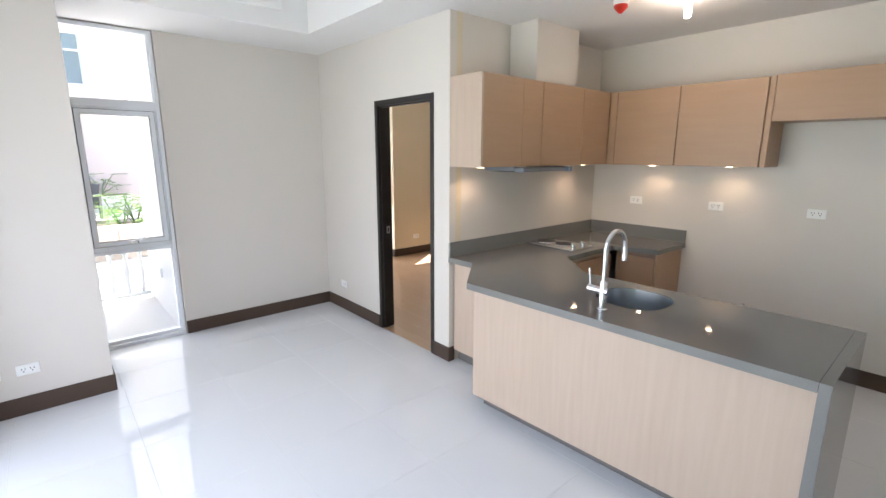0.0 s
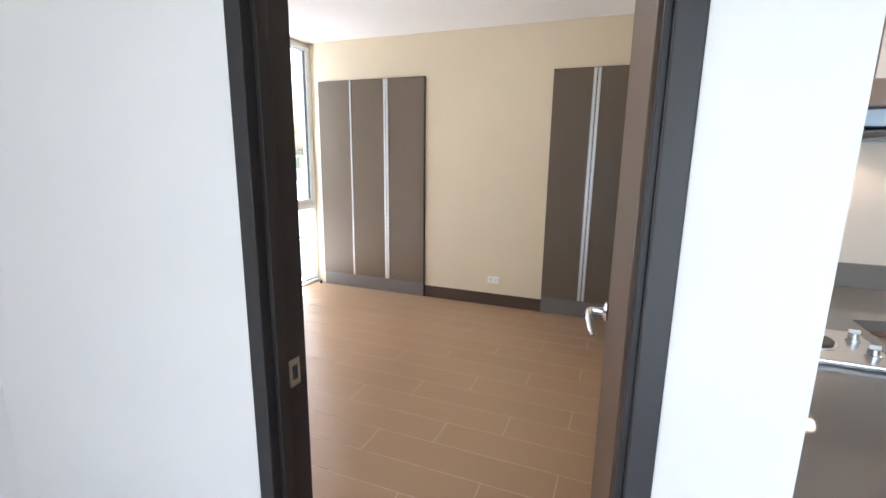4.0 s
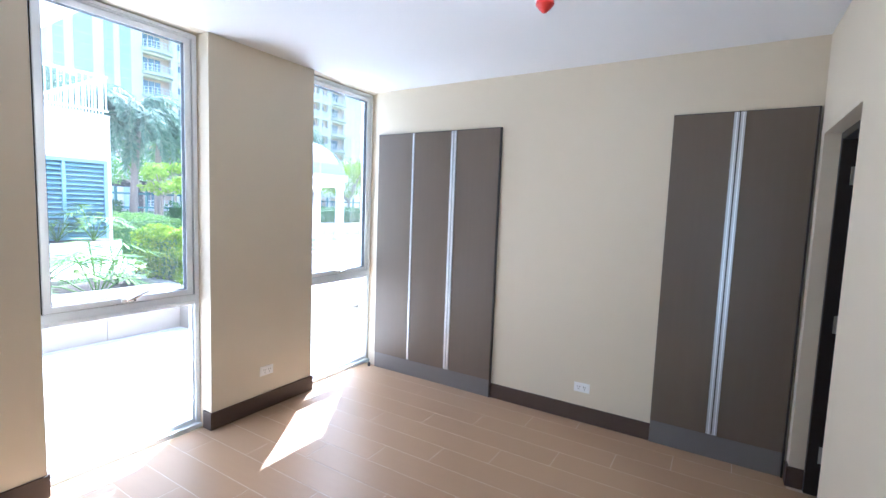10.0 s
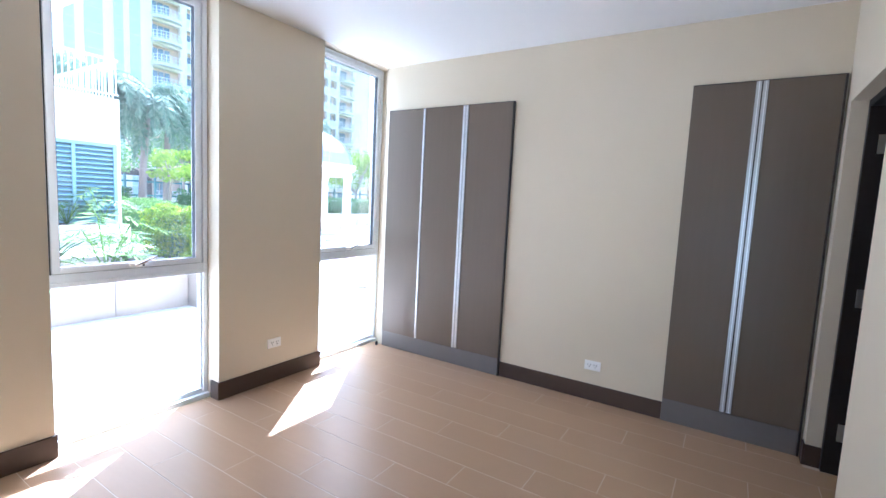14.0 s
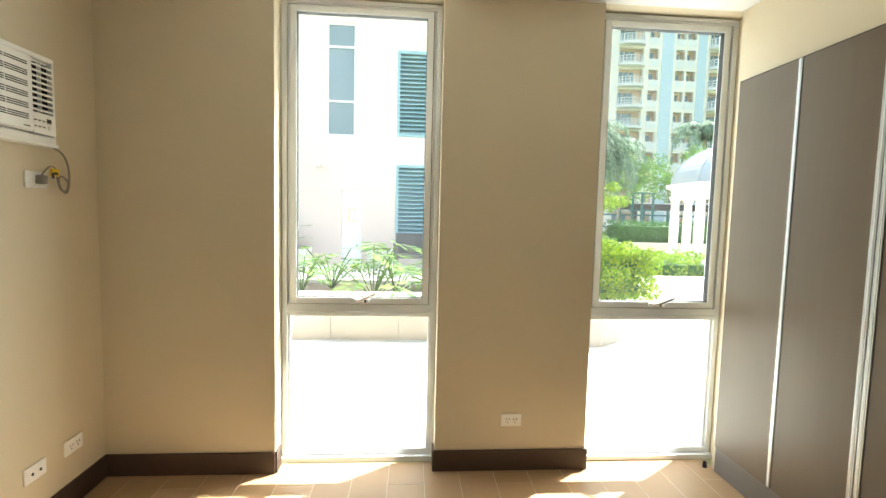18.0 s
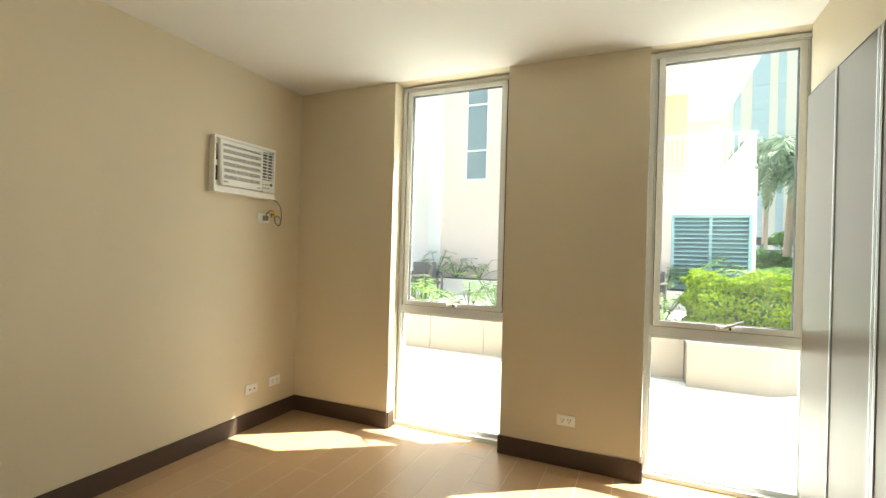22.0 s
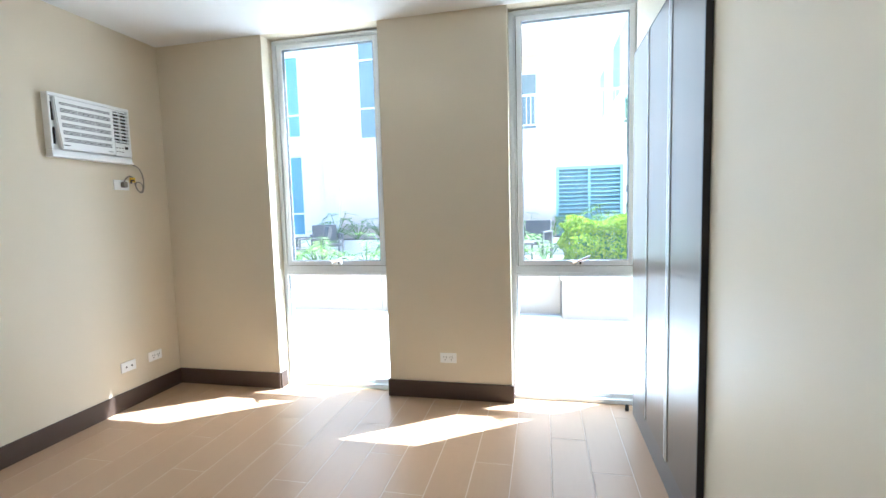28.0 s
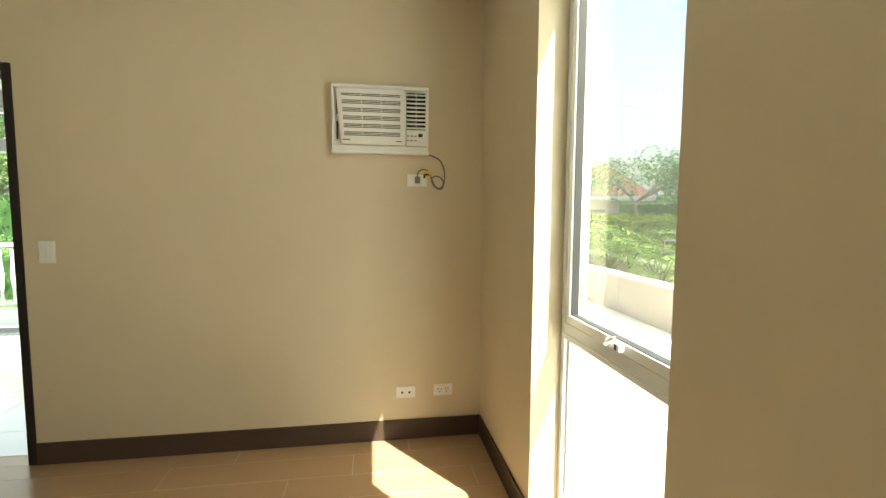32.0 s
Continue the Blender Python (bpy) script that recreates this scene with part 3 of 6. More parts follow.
part("stop", box(XL + 0.02, XL + 0.055, y0 + 0.054, y1 - 0.054, 2.10, 2.112, 0.002), FRAME, df)
sp = part("strike_plate", box(XL + 0.068, XL + 0.105, y1 - 0.0445, y1 - 0.041, 0.945, 1.015, 0.001), BRASS, df, "steel strike plate")
part("strike_hole", box(XL + 0.078, XL + 0.095, y1 - 0.0455, y1 - 0.043, 0.962, 0.998), DARKHOLE, sp)
for hz in (0.30, 1.06, 1.86):
    part("hinge", box(XL + 0.066, XL + 0.108, y0 + 0.0405, y0 + 0.0445, hz - 0.05, hz + 0.05, 0.001), BRASS, df, "steel butt hinge")
# reveals and threshold strip between the two floors
structure("trim_threshold", box(XL - 0.006, XL + 0.004, y0 + 0.042, y1 - 0.042, -0.003, 0.002), BRASS, "thin metal strip between two floors")


def lever_handle(owner, x, y, z, side):
    """A round rose with a curved lever; side: the way along y that it stands out."""
    rose = part("handle_rose", lathe([(0.0, 0.0), (0.033, 0.0), (0.035, 0.006), (0.028, 0.013), (0.014, 0.018), (0.014, 0.030)], (0, 0, 0), 24, "y"), CHROME, owner, "", True)
    me = rose.data
    for v in me.vertices:
        v.co = Vector((v.co.x + ORG[owner].x, v.co.y * side + ORG[owner].y, v.co.z + ORG[owner].z)) + Vector((x, y, z)) - ORG[owner]
    me.flip_normals() if side < 0 else None
    part("lever", tube([(x, y + side * 0.028, z), (x, y + side * 0.055, z), (x - 0.015, y + side * 0.062, z), (x - 0.06, y + side * 0.060, z - 0.012),
                        (x - 0.105, y + side * 0.052, z - 0.032), (x - 0.125, y + side * 0.045, z - 0.045)], 0.010,
                       radii=[0.012, 0.012, 0.013, 0.012, 0.010, 0.007]), CHROME, rose, "", True)


dl = thing("door_1", (XB + 0.004, 2.96, 0), "dark brown wooden bedroom door standing open against the wall", "door")
part("leaf", box(XB + 0.012, XB + 0.80, 2.955, 2.995, 0.008, 2.10, 0.003), DOORWOOD, dl)
part("edge_band", box(XB + 0.80, XB + 0.803, 2.957, 2.993, 0.010, 2.098, 0.001), DOORWOOD, dl)
part("latch_plate", box(XB + 0.803, XB + 0.805, 2.962, 2.988, 0.93, 1.03), BRASS, dl, "steel latch plate")
lever_handle(dl, XB + 0.735, 2.996, 0.985, 1)
dl.rotation_euler = (0, 0, radians(3.3))

# bathroom doorway: dark lining set back from the plaster, with three hinges, and the leaf swung into the bathroom
bf = thing("door_frame", ((BATH[0] + BATH[1]) / 2, 2.79, 0), "near-black bathroom door frame with steel hinges", "door frame")
part("jamb", box(BATH[0] + 0.001, BATH[0] + 0.04, YK - 0.01, YS - 0.075, 0.0, 2.089, 0.002), FRAME, bf)
part("jamb", box(BATH[1] - 0.04, BATH[1] - 0.001, YK - 0.01, YS - 0.075, 0.0, 2.089, 0.002), FRAME, bf)
part("head", box(BATH[0] + 0.04, BATH[1] - 0.04, YK - 0.01, YS - 0.075, 2.05, 2.089, 0.002), FRAME, bf)
for hz in (0.25, 1.02, 1.85):
    hg = part("hinge", box(BATH[1] - 0.0435, BATH[1] - 0.039, YK + 0.005, YK + 0.045, hz - 0.05, hz + 0.05, 0.001), BRASS, bf, "steel butt hinge")
    part("knuckle", rod((BATH[1] - 0.048, YK - 0.002, hz - 0.05), (BATH[1] - 0.048, YK - 0.002, hz + 0.05), 0.006), BRASS, hg)
bl = thing("door_3", (BATH[1] - 0.05, YK - 0.02, 0), "dark brown bathroom door standing open inwards", "door")
part("leaf", box(BATH[1] - 0.09, BATH[1] - 0.052, YK - 0.84, YK - 0.015, 0.008, 2.045, 0.003), DOORWOOD, bl)
lv = part("handle_rose", lathe([(0.0, 0.0), (0.033, 0.0), (0.035, -0.006), (0.014, -0.016), (0.014, -0.03)], (BATH[1] - 0.09, YK - 0.77, 0.985), 20, "x"), CHROME, bl, "", True)
part("lever", tube([(BATH[1] - 0.118, YK - 0.77, 0.985), (BATH[1] - 0.145, YK - 0.765, 0.985), (BATH[1] - 0.15, YK - 0.67, 0.975)], 0.010), CHROME, lv, "", True)

# ---- wardrobes built into the east wall ----


def wardrobe(name, doors, strips, z0, z1, y_lo, y_hi, label):
    w = thing(name, (XE - 0.012, (y_lo + y_hi) / 2, 0), label, "wardrobe")
    fx = XE - 0.026
    for a, b in doors:
        part("door", box(fx, XE - 0.004, a, b, z0, z1, 0.0015), GREY, w)
    for a, b in strips:
        h = part("handle", box(fx - 0.004, XE - 0.006, a, b, z0 + 0.004, z1, 0.0012), HANDLE, w, "full-height bright aluminium handle strip")
        part("handle_groove", box(fx - 0.0055, fx - 0.003, a + (b - a) * 0.36, a + (b - a) * 0.56, z0 + 0.006, z1 - 0.002), ALU, h)
    part("plinth", box(fx + 0.006, XE - 0.004, y_lo, y_hi, 0.0, z0 - 0.003, 0.001), PLINTH, w)
    # near-black strips paint the shadow on the panel edges
    part("edge_trim", box(fx - 0.001, XE - 0.002, y_lo - 0.012, y_lo - 0.001, 0.0, z1 + 0.004, 0.001), FRAME, w, "thin near-black strip standing in for edge shadow")
    part("edge_trim", box(fx - 0.001, XE - 0.002, y_lo - 0.001, y_hi, z1 + 0.0005, z1 + 0.004, 0.001), FRAME, w, "thin near-black strip standing in for edge shadow")
    part("carcass_back", box(XE - 0.006, XE - 0.003, y_lo, y_hi, z0, z1), DARKHOLE, w)


wardrobe("wardrobe", [(5.829, 6.222), (5.421, 5.806), (4.962, 5.366)], [(5.8075, 5.8275), (5.3955, 5.4195), (5.3675, 5.3905)], 0.150, 2.258, 4.962, 6.222,
         "three-door dark grey built-in wardrobe with bright aluminium handle strips")
wardrobe("wardrobe", [(3.362, 3.700), (2.945, 3.296)], [(3.3325, 3.3605), (3.2975, 3.3255)], 0.160, 2.258, 2.945, 3.700,
         "two-door dark grey built-in wardrobe with bright aluminium handle strips")

# ---- sockets, switches ----


def plate(name, pos, normal, holes, size=(0.118, 0.072), label="white plastic double wall socket", category="wall socket", group="wall sockets"):
    """A wall plate; holes: 'duplex' sockets, 'round' outlets, 'switch' or 'blank'. Built facing +y, then turned."""
    ob = thing(name, (0, 0, 0), label, category, group)
    w, h = size
    body = box(-w / 2, w / 2, 0.0, 0.009, -h / 2, h / 2, 0.003)
    part("plate", body, WHITE, ob)
    part("inner_frame", box(-w / 2 + 0.012, w / 2 - 0.012, 0.009, 0.0105, -h / 2 + 0.010, h / 2 - 0.010, 0.0012), WHITE, ob)
    if holes == "duplex":
        for cx in (-0.022, 0.022):
            face = part("socket_face", box(cx - 0.018, cx + 0.018, 0.0105, 0.012, -0.022, 0.022, 0.001), WHITE, ob)
            part("slot", box(cx - 0.0105, cx - 0.0065, 0.0118, 0.0124, 0.002, 0.013), BLACK, face)
            part("slot", box(cx + 0.0065, cx + 0.0105, 0.0118, 0.0124, 0.002, 0.013), BLACK, face)
            part("earth_hole", lathe([(0.0, 0.0), (0.0038, 0.0), (0.0038, 0.0005), (0.0, 0.0005)], (cx, 0.0119, -0.010), 12, "y"), BLACK, face)
    elif holes == "round":
        for cx in (-0.022, 0.022):
            face = part("jack_face", box(cx - 0.018, cx + 0.018, 0.0105, 0.012, -0.022, 0.022, 0.001), WHITE, ob)
            part("jack", lathe([(0.0, 0.0), (0.007, 0.0), (0.006, 0.002), (0.0, 0.002)], (cx, 0.0119, 0.0), 16, "y"), BLACK, face)
    elif holes == "switch":
        for cx in (-w / 4 + 0.004, w / 4 - 0.004):
            part("rocker", box(cx - 0.014, cx + 0.014, 0.0105, 0.0145, -0.032, 0.032, 0.002), WHITE, ob)
    turn = {"+y": 0, "-x": 90, "-y": 180, "+x": -90}[normal]
    ob.matrix_basis = pose(*pos, 0, 0, turn)
    return ob


plate("wall_socket", (4.922, YN, 0.302), "-y", "duplex", label="white double wall socket on the pier between the windows")
plate("wall_socket", (XE, 4.190, 0.268), "-x", "duplex", label="white double wall socket between the two wardrobes")
plate("wall_socket", (XB, 6.035, 0.303), "+x", "duplex", label="white double wall socket in the corner under the air conditioner")
plate("wall_socket", (XB, 5.803, 0.298), "+x", "round", label="white wall plate with two round jacks near the corner", category="wall plate")
plate("wall_socket", (4.28, YS, 0.43), "+y", "round", label="white wall plate with two round jacks beside the door", category="wall plate")
plate("wall_socket", (4.10, YS, 0.42), "+y", "duplex", label="white double wall socket on the wall beside the open door")
plate("wall_switch", (XB, 3.885, 1.18), "+x", "switch", (0.08, 0.12), "white plastic light switch beside the door frame", "light switch", "")
plate("wall_socket", (XL, 4.476, 0.293), "-x", "duplex", label="white double wall socket low on the living room wall")
plate("wall_socket", (-0.053, YC, 0.308), "-y", "duplex", label="white double wall socket low on the jutting wall")
plate("wall_socket", (-0.245, YC, 0.306), "-y", "round", label="white wall plate with two round jacks on the jutting wall", category="wall plate")
for ky in (2.27, 1.551, 0.852):
    plate("wall_socket", (XK, ky, 1.252), "-x", "duplex", label="white double wall socket above the kitchen counter")

# ---- window air conditioner set into the wall ----
AX, AY0, AY1, AZ0, AZ1 = XB, 5.385, 5.935, 1.750, 2.122
ac = thing("air_conditioner", (AX, 5.68, AZ0), "off-white window air conditioner set into the wall, switched off", "air conditioner")
bm = bmesh.new()
for q in ((AY0, AY1, AZ1 - 0.022, AZ1), (AY0, AY1, AZ0, AZ0 + 0.030), (AY0, AY0 + 0.014, AZ0 + 0.030, AZ1 - 0.022), (AY1 - 0.016, AY1, AZ0 + 0.030, AZ1 - 0.022)):
    box(AX, AX + 0.052, q[0], q[1], q[2], q[3], 0.006, bm=bm)
part("housing", bm, ACWHITE, ac)
part("tray", box(AX, AX + 0.060, AY0 - 0.004, AY1 + 0.004, AZ0 - 0.014, AZ0 + 0.001, 0.004), ACWHITE, ac, "off-white bottom ledge")
part("cavity", box(AX, AX + 0.030, AY0 + 0.01, AY1 - 0.012, AZ0 + 0.02, AZ1 - 0.02), ACWHITE, ac)
gy0, gy1, gz0, gz1 = AY0 + 0.026, AY1 - 0.136, AZ0 + 0.036, AZ1 - 0.026
bm = box(AX + 0.031, AX + 0.066, gy0, gy1, gz0, gz1)
bmesh.ops.subdivide_edges(bm, edges=[e for e in bm.edges if abs(e.verts[0].co.z - e.verts[1].co.z) > 0.1], cuts=7)
for v in bm.verts:
    if v.co.y < gy0 + 0.001:
        v.co.y += 0.028 * ((gz1 - v.co.z) / (gz1 - gz0)) ** 1.6
bmesh.ops.bevel(bm, geom=[e for e in bm.edges if e.calc_face_angle(0) > 1.2], offset=0.006, segments=2, affect="EDGES")
grille = part("front_grille", bm, ACWHITE, ac, "", True)
for va, vb in ((gz0 + 0.03, gz0 + 0.13), (gz0 + 0.17, gz1 - 0.03)):
    part("side_vent", box(AX + 0.031, AX + 0.044, gy0 - 0.001, gy0 + 0.008, va, vb, 0.002), DARKHOLE, ac, "dark side vent")
rows = 6
for r in range(rows):
    zc = gz1 - 0.040 - r * 0.044
    for s in range(3):
        ya = gy0 + 0.028 + r * 0.003 + s * (gy1 - gy0 - 0.052 - r * 0.003) / 3
        yb = ya + (gy1 - gy0 - 0.052 - r * 0.003) / 3 - 0.005
        for k in range(2 if r == 0 else 3):
            part("slot", box(AX + 0.064, AX + 0.0668, ya, yb, zc + 0.0085 * k - 0.0022, zc + 0.0085 * k + 0.0022), DARKHOLE, grille)
part("maker_mark", box(AX + 0.066, AX + 0.0668, gy0 + 0.035, gy0 + 0.075, gz0 + 0.022, gz0 + 0.027), BLACK, grille)
part("model_mark", box(AX + 0.066, AX + 0.0668, gy1 - 0.055, gy1 - 0.022, gz0 + 0.018, gz0 + 0.022), BLACK, grille)
vy0, vy1, vz0, vz1 = AY1 - 0.128, AY1 - 0.014, AZ0 + 0.130, AZ1 - 0.032
vent = part("air_outlet", box(AX + 0.029, AX + 0.031, vy0, vy1, vz0, vz1), DARKHOLE, ac, "dark louvred air outlet")
for k in range(9):
    z = vz0 + (k + 0.5) * (vz1 - vz0) / 9
    bm = box(AX + 0.036, AX + 0.056, vy0, vy1, z - 0.0042, z + 0.0042, 0.001)
    for v in bm.verts:
        v.co.z -= (v.co.x - AX - 0.036) * 0.35
    part("louvre", bm, ACWHITE, vent)
for k in (1,):
    yy = vy0 + k * (vy1 - vy0) / 2
    part("upright_vane", box(AX + 0.031, AX + 0.048, yy - 0.001, yy + 0.001, vz0, vz1), ACWHITE, vent)
panel = part("control_panel", box(AX + 0.031, AX + 0.058, AY1 - 0.131, AY1 - 0.010, AZ0 + 0.034, AZ0 + 0.124, 0.004), ACWHITE, ac)
part("display", box(AX + 0.0575, AX + 0.0592, AY1 - 0.060, AY1 - 0.036, AZ0 + 0.086, AZ0 + 0.104), BLACK, panel, "small black display")
for k in range(3):
    for j in range(2):
        part("button", box(AX + 0.0575, AX + 0.0595, AY1 - 0.128 + 0.022 * k, AY1 - 0.114 + 0.022 * k, AZ0 + 0.062 + 0.026 * j, AZ0 + 0.068 + 0.026 * j, 0.001), CABLE, panel, "small grey button")
part("button", box(AX + 0.0575, AX + 0.0595, AY1 - 0.054, AY1 - 0.042, AZ0 + 0.058, AZ0 + 0.072, 0.002), WHITE, panel)

aso = plate("wall_socket", (XB, 5.872, 1.590), "+x", "blank", label="white wall socket with the air conditioner plugged in")
cord = thing("power_cord", (XB + 0.01, 5.89, 1.59), "grey power cord with a yellow tag, coiled below the air conditioner", "power cord")
part("plug", box(XB + 0.011, XB + 0.045, 5.858, 5.888, 1.572, 1.612, 0.007), CABLE, cord, "grey moulded plug", True)
pts = [(0.03, 5.873, 1.612), (0.045, 5.876, 1.635), (0.05, 5.900, 1.652), (0.045, 5.935, 1.640), (0.035, 5.955, 1.600), (0.03, 5.975, 1.560), (0.03, 6.000, 1.545),
       (0.03, 6.022, 1.560), (0.03, 6.024, 1.590), (0.03, 6.000, 1.612), (0.035, 5.968, 1.612), (0.04, 5.955, 1.590), (0.04, 5.965, 1.562), (0.035, 5.995, 1.540),
       (0.03, 6.022, 1.548), (0.03, 6.034, 1.600), (0.03, 6.030, 1.660), (0.03, 6.005, 1.710), (0.03, 5.962, 1.734), (0.03, 5.932, 1.741)]
fine = []
for i in range(len(pts) - 1):
    p0, p1, p2, p3 = (Vector(pts[max(0, min(len(pts) - 1, j))]) for j in (i - 1, i, i + 1, i + 2))
    for k in range(4):
        u = k / 4
        fine.append(0.5 * ((2 * p1) + (p2 - p0) * u + (2 * p0 - 5 * p1 + 4 * p2 - p3) * u * u + (3 * p1 - p0 - 3 * p2 + p3) * u ** 3))
part("cord", tube([(XB + p.x, p.y, p.z) for p in fine], 0.0042, 8), CABLE, cord, "", True)
tg = part("tag", box(XB + 0.038, XB + 0.050, 5.908, 5.946, 1.610, 1.644, 0.001), YELLOW, cord, "yellow warning tag")
part("tag_print", box(XB + 0.0502, XB + 0.0512, 5.916, 5.938, 1.617, 1.628), BLACK, tg)
part("tag_print", box(XB + 0.048, XB + 0.0512, 5.905, 5.916, 1.600, 1.626), BLACK, tg)

# ---- ceiling bulbs and detectors ----


def bulb(x, y, z, label):
    b = thing("ceiling_bulb", (x, y, z), label, "light bulb", "bare bulbs")
    part("rose", lathe([(0.0, 0.0), (0.045, 0.0), (0.045, -0.012), (0.028, -0.022), (0.020, -0.040), (0.0, -0.040)], (x, y, z), 24), WHITE, b, "white lamp holder", True)
    part("glass", lathe([(0.012, -0.042), (0.019, -0.052), (0.021, -0.075), (0.021, -0.125), (0.015, -0.140), (0.0, -0.145)], (x, y, z), 20), BULB, b, "lit bulb", True)


def detector(x, y, z):
    d = thing("smoke_detector", (x, y, z), "white smoke detector with a red dust cap on the ceiling", "smoke detector", "smoke detectors")
    part("base", lathe([(0.0, 0.0), (0.052, 0.0), (0.052, -0.018), (0.046, -0.026), (0.0, -0.026)], (x, y, z), 28), WHITE, d, "", True)
    part("cap", lathe([(0.044, -0.026), (0.046, -0.040), (0.030, -0.060), (0.010, -0.078), (0.0, -0.080)], (x, y, z), 28), RED, d, "red dust cap", True)


bulb(4.47, 4.31, 2.665, "bare lit bulb in a white holder on the bedroom ceiling")
bulb(3.50, 1.50, 2.71, "bare lit bulb in a white holder on the kitchen ceiling")
detector(4.985, 4.21, 2.665)
detector(3.30, 1.86, 2.71)

# air grille high on the tray's face
ag = thing("air_grille", (1.55, 4.08, 2.80), "white slatted air grille on the ceiling's raised edge", "air grille")
part("frame", box(1.22, 1.86, 4.060, 4.079, 2.845, 2.990, 0.008), WHITE, ag)
for k in range(5):
    part("slat", box(1.25, 1.83, 4.054, 4.062, 2.865 + k * 0.022, 2.875 + k * 0.022, 0.001), WHITE, ag)

# ---- kitchen ----


def cabinet(name, label, pieces, at):
    c = thing(name, at, label, "cabinet")
    for pname, q, m, lab in pieces:
        part(pname, box(*q, 0.0015), m, c, lab)
    return c


UZ0, UZ1 = 1.60, 2.25
yf = 2.42
cabinet("wall_cabinet", "pale oak wall cabinet with a tall plain door", [
    ("side_panel", (XL + 0.001, XL + 0.019, yf, YK - 0.002, UZ0, UZ1), OAK, "pale oak side panel"),
    ("body", (XL + 0.020, 2.992, yf + 0.020, YK - 0.002, UZ0 + 0.001, UZ1 - 0.001), OAK_FLAT, ""),
    ("door", (XL + 0.021, 2.991, yf, yf + 0.019, UZ0 + 0.002, UZ1 - 0.002), OAK_FLAT, "")], (2.77, 2.58, UZ0))
cabinet("wall_cabinet", "narrow pale oak wall cabinet beside the hood", [
    ("body", (2.993, 3.234, yf + 0.020, YK - 0.002, UZ0 + 0.001, UZ1 - 0.001), OAK_FLAT, ""),
    ("door", (2.995, 3.232, yf, yf + 0.019, UZ0 + 0.002, UZ1 - 0.002), OAK_FLAT, "")], (3.11, 2.58, UZ0))
cabinet("wall_cabinet", "pale oak wall cabinet above the hob", [
    ("body", (3.235, 3.805, yf + 0.020, YK - 0.002, UZ0 + 0.001, UZ1 - 0.001), OAK_FLAT, ""),
    ("door", (3.237, 3.803, yf, yf + 0.019, UZ0 + 0.002, UZ1 - 0.002), OAK_FLAT, "")], (3.52, 2.58, UZ0))
cabinet("wall_cabinet", "pale oak corner wall cabinet", [
    ("body", (3.806, 4.250, yf + 0.020, YK - 0.002, UZ0 + 0.001, UZ1 - 0.001), OAK_FLAT, ""),
    ("door", (3.808, 4.232, yf, yf + 0.019, UZ0 + 0.002, UZ1 - 0.002), OAK_FLAT, "")], (4.05, 2.58, UZ0))
xf = 4.25
cabinet("wall_cabinet", "pale oak wall cabinet with a wide door on the back wall", [
    ("body", (xf + 0.020, XK - 0.002, 1.805, YK - 0.002, UZ0 + 0.001, UZ1 - 0.001), OAK_FLAT, ""),
    ("filler", (xf, xf + 0.019, 2.355, 2.42, UZ0 + 0.002, UZ1 - 0.002), OAK_FLAT, ""),
    ("door", (xf, xf + 0.019, 1.808, 2.350, UZ0 + 0.002, UZ1 - 0.002), OAK_FLAT, "")], (4.42, 2.2, UZ0))
cabinet("wall_cabinet", "pale oak wall cabinet with a wide door and a side panel", [
    ("body", (xf + 0.020, XK - 0.002, 1.166, 1.803, UZ0 + 0.001, UZ1 - 0.001), OAK_FLAT, ""),
    ("door", (xf, xf + 0.019, 1.190, 1.798, UZ0 + 0.002, UZ1 - 0.002), OAK_FLAT, ""),
    ("side_panel", (xf - 0.001, XK - 0.002, 1.145, 1.165, UZ0, UZ1), OAK_FLAT, "")], (4.42, 1.5, UZ0))
cabinet("wall_cabinet", "long low pale oak wall cabinet above the empty appliance space", [
    ("body", (xf + 0.020, XK - 0.002, -0.40, 1.143, 1.932, UZ1 + 0.004), OAK_FLAT, ""),
    ("door", (xf - 0.002, xf + 0.018, -0.395, 1.141, 1.930, UZ1 + 0.005), OAK_FLAT, "")], (4.42, 0.4, 1.93))
single("duct_boxing", box(3.20, 3.76, 2.475, YK - 0.001, UZ1 + 0.001, 2.709, 0.002), PAINT_COOL_LIT, (3.48, 2.6, UZ1), "off-white boxed-in hood duct above the cabinets", "duct")

hood = thing("cooker_hood", (3.2, 2.55, 1.56), "slim pull-out steel cooker hood under the wall cabinet", "cooker hood")
part("body", box(2.93, 3.53, 2.44, YK - 0.004, 1.566, 1.599, 0.003), HOODSTEEL, hood)
part("visor", box(2.93, 3.505, 2.345, 2.438, 1.560, 1.590, 0.004), HOODSTEEL, hood, "polished steel pull-out visor")
part("visor_end", box(3.506, 3.530, 2.320, 2.438, 1.556, 1.594, 0.003), HOODSTEEL, hood)
for rx in (2.97, 3.47):
    part("runner", box(rx - 0.010, rx + 0.010, 2.36, 2.60, 1.590, 1.598, 0.001), STEEL, hood, "steel runner of the visor")
part("screw", rod((3.535, 2.40, 1.576), (3.5295, 2.40, 1.576), 0.006, 0.006, 12), BLACK, hood)
part("filter", box(2.95, 3.45, 2.50, 2.70, 1.557, 1.5605), IRON, hood, "dark metal filter")
